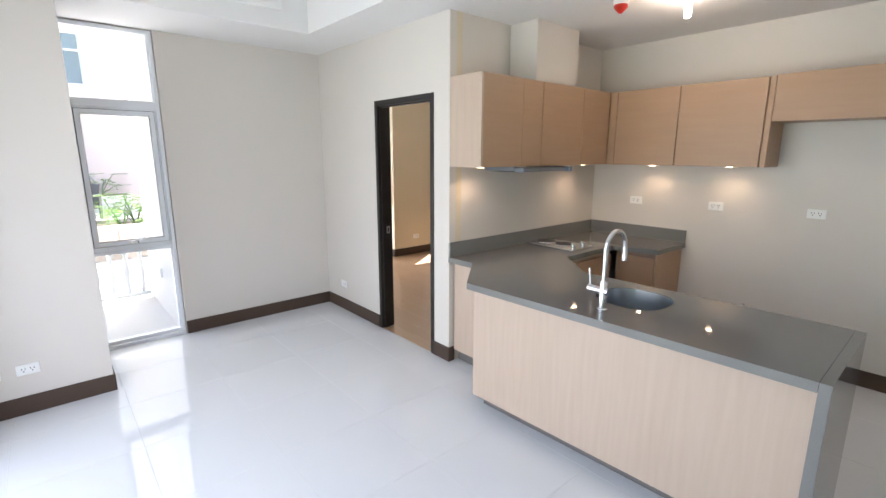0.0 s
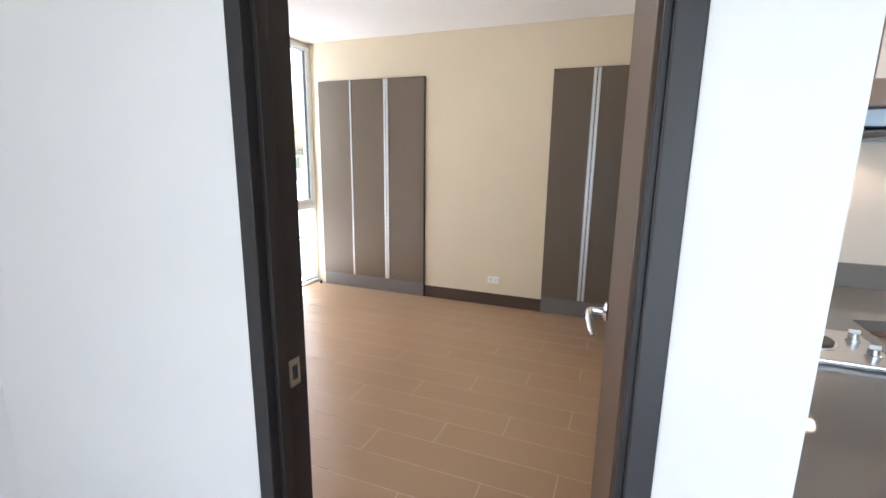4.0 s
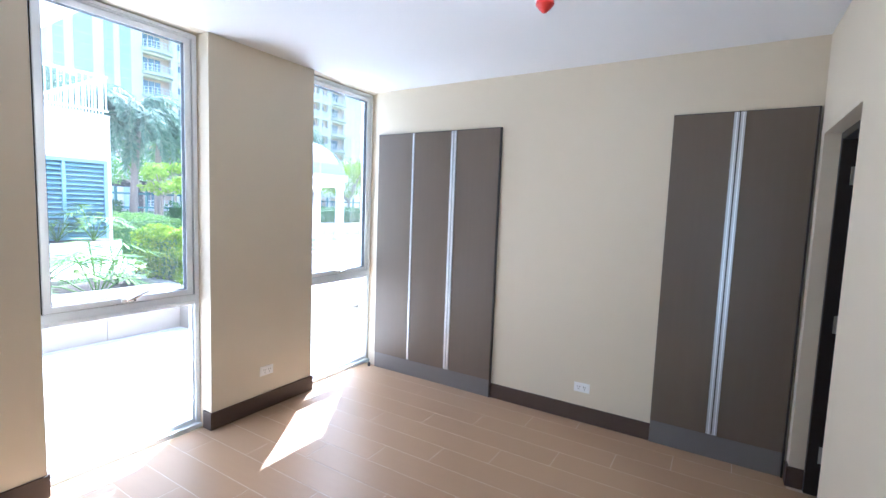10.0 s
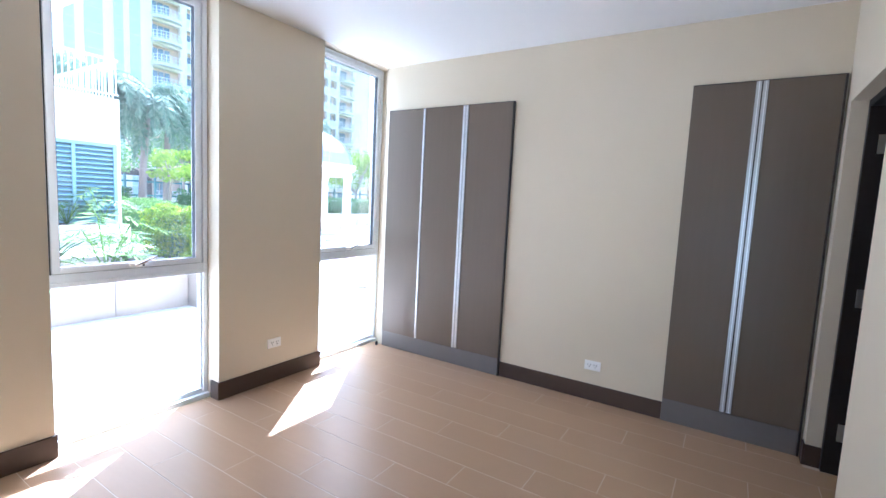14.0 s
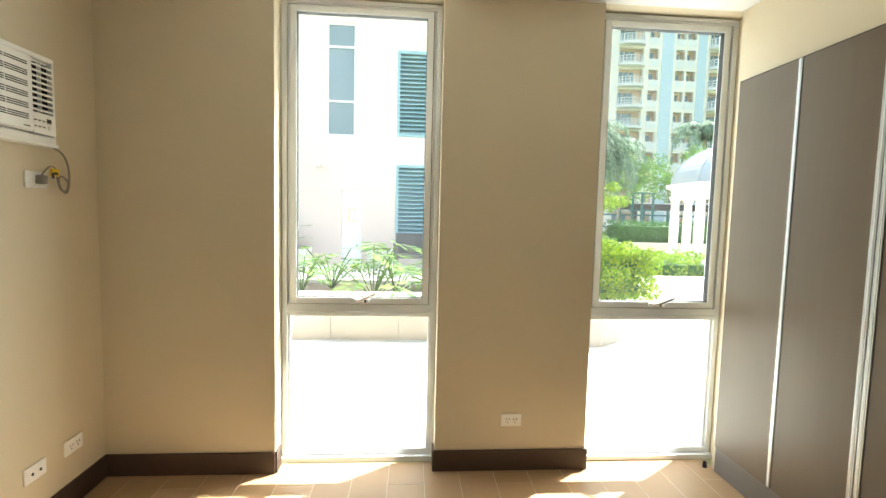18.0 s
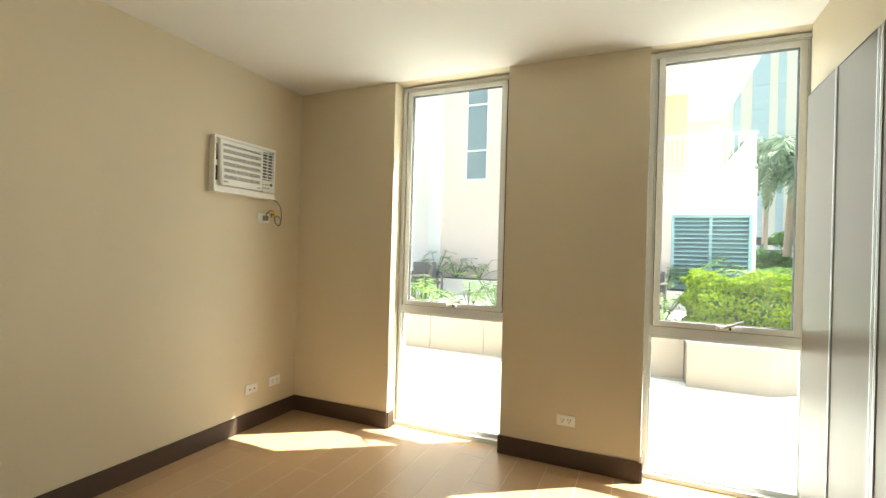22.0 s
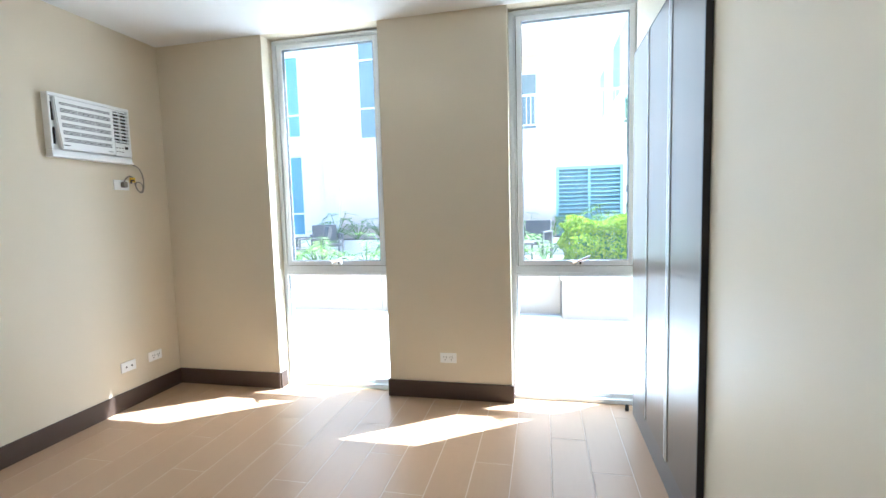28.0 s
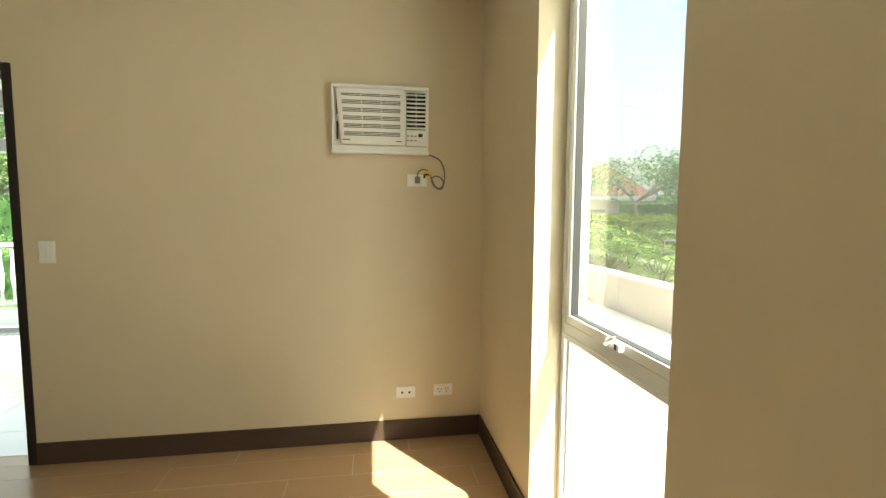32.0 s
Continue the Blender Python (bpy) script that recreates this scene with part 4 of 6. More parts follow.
for ux, uy in UNDER_LIGHTS:
    l = thing("cabinet_downlight", (ux, uy, UZ0), "small round lit downlight under the wall cabinet", "downlight", "cabinet downlights")
    part("ring", lathe([(0.026, 0.0), (0.034, 0.0), (0.034, -0.005), (0.026, -0.006)], (ux, uy, UZ0), 24), CHROME, l, "steel ring", True)
    part("lens", lathe([(0.0, -0.003), (0.0255, -0.003), (0.025, -0.0070), (0.0, -0.0085)], (ux, uy, UZ0), 20), SPOTLENS, l, "lit lens")

# base units, plinth and counter
CT0, CT1 = 0.848, 0.890


def front(y):
    """The counter's long outer edge, a little out of square with the room."""
    return 2.142 + (2.130 - y) * 0.037


counter = thing("countertop", (2.7, 1.6, CT0), "dark grey quartz countertop with a waterfall end and upstand", "countertop")
SX0, SX1, SY0, SY1 = 2.455, 2.845, 1.085, 1.470
outline = [(2.536, YK - 0.001), (2.550, 2.490), (front(2.13), 2.13), (front(0.362), 0.362), (2.975, 0.362), (2.945, 1.787), (3.275, 2.148), (3.990, 2.148), (4.080, 1.785), (XK - 0.002, 1.765), (XK - 0.002, YK - 0.001)]


def slab_with_hole(outline, hole, z0, z1):
    """A counter slab with a rounded cut-out."""
    bm = bmesh.new()
    es = []
    for ring in (outline, hole):
        vs = [bm.verts.new((x, y, z1)) for x, y in ring]
        es += [bm.edges.new((vs[k], vs[(k + 1) % len(vs)])) for k in range(len(vs))]
    bmesh.ops.triangle_fill(bm, use_beauty=True, use_dissolve=False, edges=es)
    inside = [f for f in bm.faces if all(any((Vector((v.co.x, v.co.y)) - Vector(h)).length < 1e-4 for h in hole) for v in f.verts)]
    bmesh.ops.delete(bm, geom=inside, context="FACES_ONLY")
    r = bmesh.ops.extrude_face_region(bm, geom=bm.faces[:])
    for v in r["geom"]:
        if isinstance(v, bmesh.types.BMVert):
            v.co.z = z0
    bmesh.ops.recalc_face_normals(bm, faces=bm.faces[:])
    return bm


def rounded(x0, x1, y0, y1, r, n=6):
    out = []
    for cx, cy, a0 in ((x1 - r, y1 - r, 0), (x0 + r, y1 - r, 90), (x0 + r, y0 + r, 180), (x1 - r, y0 + r, 270)):
        out += [(cx + r * math.cos(radians(a0 + 90 * k / n)), cy + r * math.sin(radians(a0 + 90 * k / n))) for k in range(n + 1)]
    return out


hole = rounded(SX0, SX1, SY0, SY1, 0.15)
part("slab", slab_with_hole(outline, hole, CT0, CT1), QUARTZ, counter)
part("waterfall_end", box(front(0.34), 2.975, 0.322, 0.361, 0.0, CT1, 0.002), QUARTZ, counter, "dark grey quartz end panel down to the floor")
part("upstand", box(2.538, XK - 0.022, YK - 0.020, YK - 0.001, CT1, 1.008, 0.002), QUARTZ, counter)
part("upstand", box(XK - 0.020, XK - 0.002, 1.768, YK - 0.021, CT1, 1.008, 0.002), QUARTZ, counter)

bm = bmesh.new()
inner = [(SX0 + 0.0, SX1 - 0.0, SY0 + 0.0, SY1 - 0.0, 0.15, CT1 - 0.004), (SX0 + 0.012, SX1 - 0.012, SY0 + 0.012, SY1 - 0.012, 0.14, CT0 - 0.06),
         (SX0 + 0.02, SX1 - 0.02, SY0 + 0.02, SY1 - 0.02, 0.13, CT0 - 0.13), (SX0 + 0.06, SX1 - 0.06, SY0 + 0.06, SY1 - 0.06, 0.10, CT0 - 0.16)]
rings = [[bm.verts.new((x, y, z)) for x, y in rounded(a, b, c, d, r)] for a, b, c, d, r, z in inner]
for a, b in zip(rings, rings[1:]):
    for k in range(len(a)):
        bm.faces.new((a[k], a[(k + 1) % len(a)], b[(k + 1) % len(b)], b[k]))
bm.faces.new(rings[-1])
bmesh.ops.recalc_face_normals(bm, faces=bm.faces[:])
bmesh.ops.reverse_faces(bm, faces=bm.faces[:])
bmesh.ops.solidify(bm, geom=bm.faces[:], thickness=0.003)
sink = thing("sink", (2.65, 1.28, CT0 - 0.16), "oval stainless steel sink bowl set under the counter", "sink")
part("bowl", bm, SINKSTEEL, sink, "", True)
part("drain", lathe([(0.0, 0.006), (0.028, 0.006), (0.040, 0.003), (0.042, 0.0)], (2.65, 1.28, CT0 - 0.158), 24), CHROME, sink, "chrome drain", True)

tx, ty = 2.325, 1.292
tap = thing("kitchen_tap", (tx, ty, CT1), "chrome gooseneck kitchen tap with a side lever", "tap")
part("base", lathe([(0.0, 0.0), (0.027, 0.0), (0.027, 0.008), (0.021, 0.014), (0.021, 0.150), (0.017, 0.160), (0.0, 0.160)], (tx, ty, CT1), 28), CHROME, tap, "", True)
arc = [(tx, ty, CT1 + 0.155), (tx, ty, CT1 + 0.33)]
for k in range(1, 13):
    a = math.pi * (1 - k / 12)
    arc.append((tx + 0.085 + 0.085 * math.cos(a), ty - 0.012 * k / 12, CT1 + 0.33 + 0.085 * math.sin(a)))
arc += [(tx + 0.172, ty - 0.013, CT1 + 0.30), (tx + 0.172, ty - 0.013, CT1 + 0.275)]
part("spout", tube(arc, 0.0125, 14), CHROME, tap, "", True)
part("nozzle", rod((tx + 0.172, ty - 0.013, CT1 + 0.285), (tx + 0.172, ty - 0.013, CT1 + 0.245), 0.015, 0.014, 18), CHROME, tap, "", True)
part("side_valve", rod((tx, ty - 0.03, CT1 + 0.105), (tx, ty + 0.085, CT1 + 0.105), 0.021, 0.021, 20), CHROME, tap, "", True)
part("lever", rod((tx, ty + 0.075, CT1 + 0.115), (tx - 0.004, ty + 0.085, CT1 + 0.215), 0.005, 0.0055, 12), CHROME, tap, "slim chrome lever", True)

# hob with two iron plates and two knobs
hb = thing("electric_hob", (3.6, 2.45, CT1), "small stainless electric hob with two iron plates and two knobs", "hob")
part("tray", box(3.44, 3.765, 2.215, 2.705, CT1 + 0.0005, CT1 + 0.020, 0.006), STEEL, hb)
for hx, hy, hr in ((3.605, 2.595, 0.088), (3.605, 2.41, 0.078)):
    rim = part("plate_rim", lathe([(hr - 0.004, 0.0), (hr + 0.006, 0.0), (hr + 0.003, 0.006), (hr - 0.004, 0.006)], (hx, hy, CT1 + 0.019), 40), CHROME, hb, "", True)
    part("iron_plate", lathe([(0.0, 0.012), (hr * 0.25, 0.012), (hr * 0.27, 0.010), (hr * 0.5, 0.010), (hr * 0.52, 0.012), (hr - 0.006, 0.012), (hr - 0.004, 0.0)],
                            (hx, hy, CT1 + 0.019), 40), IRON, rim, "dark iron hotplate", True)
for hx in (3.53, 3.67):
    kb = part("knob", lathe([(0.022, 0.0), (0.022, 0.006), (0.017, 0.008), (0.016, 0.026), (0.0, 0.028)], (hx, 2.262, CT1 + 0.019), 24), CHROME, hb, "", True)
    part("knob_grip", box(hx - 0.005, hx + 0.005, 2.246, 2.278, CT1 + 0.044, CT1 + 0.055, 0.002), WHITE, kb)

# island fronts and base units
PF = 0.055
bar = thing("island_front", (2.33, 1.2, 0.10), "pale oak panelled outer side of the kitchen island", "kitchen island")


def slanted(pname, p0, p1, z0, z1, thick, m, owner, lab=""):
    """An upright panel between two plan points."""
    a, b = Vector((*p0, 0)), Vector((*p1, 0))
    d = (b - a).normalized()
    n = Vector((d.y, -d.x, 0))
    part(pname, prism([(p.x, p.y) for p in (a, b, b + n * thick, a + n * thick)], z0, z1, 0.0012), m, owner, lab)


slanted("panel", (front(2.12) + PF, 2.115), (front(0.3615) + PF, 0.3615), 0.10, CT0 - 0.001, -0.018, OAK, bar)
slanted("corner_panel", (2.590, 2.445), (front(2.12) + PF + 0.001, 2.117), 0.10, CT0 - 0.001, -0.018, OAK, bar)
slanted("return_panel", (2.590, YK - 0.014), (2.590, 2.447), 0.10, CT0 - 0.001, -0.018, OAK, bar)
slanted("toe_kick", (front(2.12) + 0.15, 2.10), (front(0.3615) + 0.15, 0.3615), 0.0, 0.099, -0.012, PLINTH, bar, "grey toe kick")
slanted("toe_kick", (2.640, 2.42), (front(2.12) + 0.149, 2.101), 0.0, 0.099, -0.012, PLINTH, bar, "grey toe kick")
slanted("toe_kick", (2.640, YK - 0.014), (2.640, 2.421), 0.0, 0.099, -0.012, PLINTH, bar, "grey toe kick")
cabinet("base_cabinet", "pale oak base cabinet under the sink", [
    ("body", (2.47, 2.905, 0.39, 1.06, 0.10, CT0 - 0.004), OAK, ""), ("door", (2.906, 2.924, 0.392, 1.055, 0.10, CT0 - 0.05), OAK_FLAT, "")], (2.75, 0.75, 0.1))
cabinet("base_cabinet", "pale oak base cabinet beside the sink", [
    ("body", (2.47, 2.905, 1.50, 1.90, 0.10, CT0 - 0.004), OAK, ""), ("door", (2.906, 2.924, 1.065, 1.74, 0.10, CT0 - 0.05), OAK_FLAT, "")], (2.75, 1.75, 0.1))
cabinet("base_cabinet", "pale oak base cabinet under the hob", [
    ("body", (2.70, 4.03, 2.20, YK - 0.004, 0.10, CT0 - 0.004), OAK, ""), ("door", (3.32, 4.02, 2.180, 2.198, 0.10, CT0 - 0.05), OAK_FLAT, "")], (3.6, 2.45, 0.1))
cabinet("base_cabinet", "pale oak base cabinet with a steel finger rail", [
    ("body", (4.122, XK - 0.003, 1.812, 2.18, 0.10, CT0 - 0.004), OAK, ""), ("door", (4.102, 4.120, 1.82, 2.16, 0.10, CT0 - 0.05), OAK_FLAT, ""),
    ("finger_rail", (4.106, 4.121, 1.812, 2.16, CT0 - 0.045, CT0 - 0.006), CHROME, "steel finger rail"),
    ("side_panel", (4.100, XK - 0.003, 1.792, 1.811, 0.0, CT0 - 0.004), OAK_FLAT, "")], (4.4, 1.95, 0.1))
wv = thing("water_valve", (4.58, 1.25, 0.41), "small brass angle valve on the kitchen wall", "valve")
part("stub", rod((XK, 1.25, 0.41), (4.54, 1.25, 0.41), 0.011, 0.011, 16), BRASS, wv, "", True)
part("flange", lathe([(0.0, 0.0), (0.026, 0.0), (0.020, -0.008), (0.0, -0.008)], (XK, 1.25, 0.41), 20, "x"), CHROME, wv, "", True)
part("cap", rod((4.545, 1.25, 0.398), (4.545, 1.25, 0.435), 0.010, 0.010, 14), BRASS, wv, "", True)

# ---- outside: ground, terrace, beds ----
structure("ground", box(-300, 300, -200, 400, -0.60, -0.12), LAWN, "distant ground of lawn")
structure("pavement", box(-14, 24, 6.52, 40, -0.12, -0.02), PAVE, "pale sunlit terrace paving")
structure("wall_recess", box(1.03, XL - 0.002, 5.02, 6.52, -0.1, 3.4), STUCCO_WHITE, "white stucco side wall of the balcony recess")
single("junction_box", box(1.005, 1.029, 5.70, 5.78, 0.38, 0.48, 0.004), WHITE, (1.029, 5.74, 0.38), "small white weatherproof box on the recess wall", "junction box")
structure("balcony_slab", box(-2.2, -0.62, -1.0, 5.3, -0.25, -0.04), PAVE, "pale balcony slab")
structure("ledge_slab", box(-0.62, 1.03, 5.02, 6.52, -0.12, -0.015), PAVE, "pale ledge outside the living room window")
structure("soffit", box(-0.62, 1.03, 5.02, 6.7, 2.95, 3.2), STUCCO_WHITE, "white underside of the floor above")
rng = np.random.default_rng(7)


def leaf_mesh(name, centres, normals, sizes, m, ratio=0.45, bend=0.15):
    """Many small folded leaves, each a diamond with a crease."""
    n = len(centres)
    up = np.tile(np.array([0.0, 0.0, 1.0]), (n, 1)) + rng.normal(0, 0.35, (n, 3))
    a = np.cross(normals, up)
    a /= np.linalg.norm(a, axis=1, keepdims=True) + 1e-9
    b = np.cross(a, normals)
    b /= np.linalg.norm(b, axis=1, keepdims=True) + 1e-9
    th = rng.uniform(0, 2 * np.pi, n)[:, None]
    d = a * np.cos(th) + b * np.sin(th)
    s = -a * np.sin(th) + b * np.cos(th)
    L = sizes[:, None]
    v = np.stack([centres - d * L / 2, centres + s * L * ratio / 2 + normals * L * bend, centres + d * L / 2, centres - s * L * ratio / 2 + normals * L * bend], 1)
    me = bpy.data.meshes.new(name)
    k = np.arange(n)[:, None] * 4
    f = np.concatenate([k + [0, 1, 2], k + [0, 2, 3]], 1).reshape(-1, 3)
    me.from_pydata(v.reshape(-1, 3).tolist(), [], f.tolist())
    me.materials.append(m)
    return me


def box_leaves(x0, x1, y0, y1, z0, z1, n, wob=0.06):
    """Leaf places on an uneven box's skin and just under it."""
    w, d, h = x1 - x0, y1 - y0, z1 - z0
    areas = np.array([w * d * 1.3, w * h, w * h * 0.6, d * h, d * h])
    face = rng.choice(5, n, p=areas / areas.sum())
    u, v = rng.random(n), rng.random(n)
    depth = -np.abs(rng.normal(0, wob * 0.8, n)) + wob * 0.6
    p, nn = np.zeros((n, 3)), np.zeros((n, 3))
    lump = 0.05 * np.sin(u * w * 9 + 1) + 0.05 * np.sin(v * 11 + u * 3)
    for k in range(n):
        q = depth[k] + lump[k]
        if face[k] == 0:
            p[k], nn[k] = (x0 + u[k] * w, y0 + v[k] * d, z1 + q), (0, 0, 1)
        elif face[k] == 1:
            p[k], nn[k] = (x0 + u[k] * w, y0 - q, z0 + v[k] * h), (0, -1, 0.3)
        elif face[k] == 2:
            p[k], nn[k] = (x0 + u[k] * w, y1 + q, z0 + v[k] * h), (0, 1, 0.3)
        elif face[k] == 3:
            p[k], nn[k] = (x0 - q, y0 + u[k] * d, z0 + v[k] * h), (-1, 0, 0.3)
        else:
            p[k], nn[k] = (x1 + q, y0 + u[k] * d, z0 + v[k] * h), (1, 0, 0.3)
    nn += rng.normal(0, 0.55, (n, 3))
    nn /= np.linalg.norm(nn, axis=1, keepdims=True)
    return p, nn


def hedge(x0, x1, y0, y1, z0, z1, n, size, m, label, core=True):
    c = Vector(((x0 + x1) / 2, (y0 + y1) / 2, z0))
    h = thing("hedge", c, label, "hedge")
    p, nn = box_leaves(x0, x1, y0, y1, z0, z1, n)
    me = leaf_mesh("leaves", p - np.array(c), nn, size * rng.uniform(0.7, 1.3, n), m)
    ob = new("leaves", me)
    ob.parent = h
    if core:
        # solid dark box fills the hedge behind its leaves
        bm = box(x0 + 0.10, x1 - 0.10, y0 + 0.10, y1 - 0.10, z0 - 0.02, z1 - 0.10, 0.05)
        part("twigs", bm, L_DARK, h, "dark inner infill")
    return h


def blob_leaves(centres, radii, n):
    """Leaf places in uneven clumps."""
    centres, radii = np.array(centres, float), np.array(radii, float)
    pick = rng.choice(len(centres), n, p=radii ** 2 / (radii ** 2).sum())
    d = rng.normal(0, 1, (n, 3))
    d /= np.linalg.norm(d, axis=1, keepdims=True)
    r = radii[pick] * rng.uniform(0.55, 1.08, n)
    p = centres[pick] + d * r[:, None] * np.array([1, 1, 0.7])
    nn = d + rng.normal(0, 0.5, (n, 3)) + np.array([0, 0, 0.4])
    nn /= np.linalg.norm(nn, axis=1, keepdims=True)
    return p, nn


def tree(x, y, z, height, spread, n, size, m, label, lean=0.0, clumps=16, seed=1, crown_low=0.45):
    r = random.Random(seed)
    t = thing("tree", (x, y, z), label, "tree")
    fork = Vector((x + lean * 0.4, y, z + height * crown_low))
    part("trunk", tube([(x, y, z), (x + lean * 0.15, y + 0.03, z + height * crown_low * 0.5), fork], 0.1,
                       radii=[height * 0.022, height * 0.017, height * 0.014], n=10), BARK, t, "", True)
    cs, rs = [], []
    for k in range(clumps):
        a, q = r.uniform(0, 6.28), math.sqrt(r.random())
        zz = z + height * (crown_low + 0.1 + (0.85 - crown_low) * r.random())
        c = Vector((x + lean + spread * q * math.cos(a), y + spread * q * math.sin(a), zz))
        cs.append(c)
        rs.append(spread * r.uniform(0.22, 0.40))
        if k < 8:
            mid = fork.lerp(c, 0.5) + Vector((r.uniform(-.1, .1), r.uniform(-.1, .1), 0.05)) * spread
            part("limb", tube([fork, mid, c], 0.03, radii=[height * 0.010, height * 0.007, height * 0.003], n=7), BARK, t, "", True)
    p, nn = blob_leaves([tuple(c) for c in cs], rs, n)
    ob = new("crown", leaf_mesh("crown", p - np.array((x, y, z)), nn, size * rng.uniform(0.7, 1.3, n), m))
    ob.parent = t
    return t


def palm(x, y, z, height, label, seed=1, fronds=15, length=2.3):
    r = random.Random(seed)
    t = thing("palm_tree", (x, y, z), label, "palm tree", "foxtail palms")
    lean = Vector((r.uniform(-.25, .25), r.uniform(-.25, .25), 0))
    pts = [Vector((x, y, z)) + lean * (k / 6) ** 2 + Vector((0, 0, height * k / 6)) for k in range(7)]
    part("trunk", tube(pts, 0.1, radii=[0.17, 0.14, 0.13, 0.125, 0.12, 0.11, 0.09], n=12), BARK, t, "pale ringed trunk", True)
    top = pts[-1]
    for k in range(fronds):
        az, el = 2.4 * k + r.uniform(-.2, .2), radians(r.uniform(5, 85))
        out = Vector((math.cos(az), math.sin(az), 0))
        side = Vector((-out.y, out.x, 0))
        spine, p, e = [], Vector(top), el
        for j in range(9):
            spine.append(Vector(p))
            p = p + (out * math.cos(e) + Vector((0, 0, 1)) * math.sin(e)) * length / 8
            e = max(e - 0.40, -1.42)
        vs, fs = [], []
        for j in range(1, 9):
            for sub in range(7):
                c = spine[j - 1].lerp(spine[j], sub / 7)
                for sgn in (-1, 1):
                    ll = 0.55 * math.sin(math.pi * min(0.98, 0.15 + 0.80 * (j + sub / 7) / 9)) * r.uniform(0.8, 1.1)
                    d = (side * sgn * 0.8 + out * 0.45 + Vector((r.uniform(-.3, .3), r.uniform(-.3, .3), r.uniform(-1.7, -0.2)))).normalized()
                    w = (spine[j] - spine[j - 1]).normalized() * 0.026
                    b = len(vs)
                    vs += [c - w, c + d * ll * 0.5 + w * 1.3, c + d * ll, c + d * ll * 0.5 - w * 1.3]
                    fs.append((b, b + 1, b + 2, b + 3))
        bm = bmesh.new()
        bv = [bm.verts.new(v) for v in vs]
        for f in fs:
            bm.faces.new([bv[i] for i in f])
        tube(spine, 0.02, n=5, bm=bm, radii=[0.03 - 0.003 * j for j in range(9)])
        part("frond", bm, L_PALM, t)
    return t


def philodendron(label, seed, scale=1.0):
    """A low plant with long-stalked, deeply cut leaves."""
    r = random.Random(seed)
    t = thing("philodendron", (0, 0, 0), label, "plant", "philodendrons in the bed")
    for k in range(12):
        az, el = 2.4 * k + r.uniform(-.3, .3), radians(r.uniform(20, 75))
        out = Vector((math.cos(az), math.sin(az), 0))
        side = Vector((-out.y, out.x, 0))
        st = scale * r.uniform(0.24, 0.50)
        tip = (out * math.cos(el) + Vector((0, 0, 1)) * math.sin(el)) * st
        bm = tube([(0, 0, 0), tip * 0.6 + Vector((0, 0, 0.03)), tip], 0.006 * scale, n=5)
        ax = (out * 0.9 + Vector((0, 0, r.uniform(-0.55, 0.1)))).normalized()
        ll = scale * r.uniform(0.20, 0.29)
        for j in range(8):
            u = j / 7
            c = tip + ax * ll * (u - 0.15)
            for sgn in (-1, 1):
                d = (side * sgn * (1.15 - 0.5 * u) + ax * (0.1 + 1.2 * u) + Vector((0, 0, r.uniform(-.25, .15)))).normalized()
                le = ll * (0.62 - 0.30 * abs(u - 0.35)) * r.uniform(0.8, 1.1)
                w = ax * 0.019 * scale
                q = [bm.verts.new(c - w), bm.verts.new(c + d * le * 0.55 + w * 0.9), bm.verts.new(c + d * le), bm.verts.new(c + d * le * 0.55 - w * 0.9)]
                bm.faces.new((q[0], q[3], q[2], q[1]))
        part("leaf", bm, L_PHILO, t)
    return t


# long planter wall with stone panels, soil, drain grate
lp = thing("planter", (0, 9.8, -0.02), "long stone-clad planter wall along the terrace", "planter")
part("core", box(-9.0, 5.80, 9.130, 9.28, -0.02, 0.50), STONE, lp)
for k in range(18):
    x0 = 5.80 - (k + 1) * 0.8
    part("stone_panel", box(x0 + 0.003, x0 + 0.797, 9.10, 9.129, -0.02, 0.498, 0.002), STONE, lp)
part("capstone", box(-9.0, 5.80, 9.085, 9.30, 0.500, 0.530, 0.004), CAPSTONE, lp)
part("soil", box(-9.0, 5.80, 9.28, 10.75, 0.0, 0.40), SOIL, lp, "dark soil")
part("back_wall", box(-9.0, 5.80, 10.75, 10.90, -0.02, 0.46), CAPSTONE, lp)
grate = thing("drain_grate", (4.9, 9.0, -0.02), "white slotted drain grate along the planter foot", "drain grate")
part("frame", box(3.2, 5.80, 8.945, 8.955, -0.02, -0.008), WHITEMETAL, grate)
part("channel", box(3.2, 5.80, 8.955, 9.085, -0.0199, -0.0165), DARKHOLE, grate, "dark channel under the bars")
bm = bmesh.new()
for k in range(104):
    box(3.2 + k * 0.025, 3.212 + k * 0.025, 8.955, 9.085, -0.02, -0.010, bm=bm)
tagged(part("bars", bm, WHITEMETAL, grate), kind="stuff")
structure("deck", box(-9.0, 7.6, 10.90, 15.2, -0.02, 0.20), CAPSTONE, "pale raised deck in front of the building")

# box planter with the clipped hedge
bp = thing("planter", (6.5, 9.6, -0.02), "angled granite planter box that holds the clipped hedge", "planter")
plan = [(5.81, 8.83), (6.57, 8.83), (7.75, 9.75), (7.75, 10.9), (5.81, 10.9)]
part("body", prism(plan, -0.02, 0.46, 0.004), STONE, bp)
cx, cy = 6.6, 9.7
part("capstone", prism([(cx + (x - cx) * 1.02, cy + (y - cy) * 1.02) for x, y in plan], 0.462, 0.50, 0.004), CAPSTONE, bp)
part("soil", prism([(cx + (x - cx) * 0.86, cy + (y - cy) * 0.80) for x, y in plan], 0.50, 0.52), SOIL, bp, "dark soil")
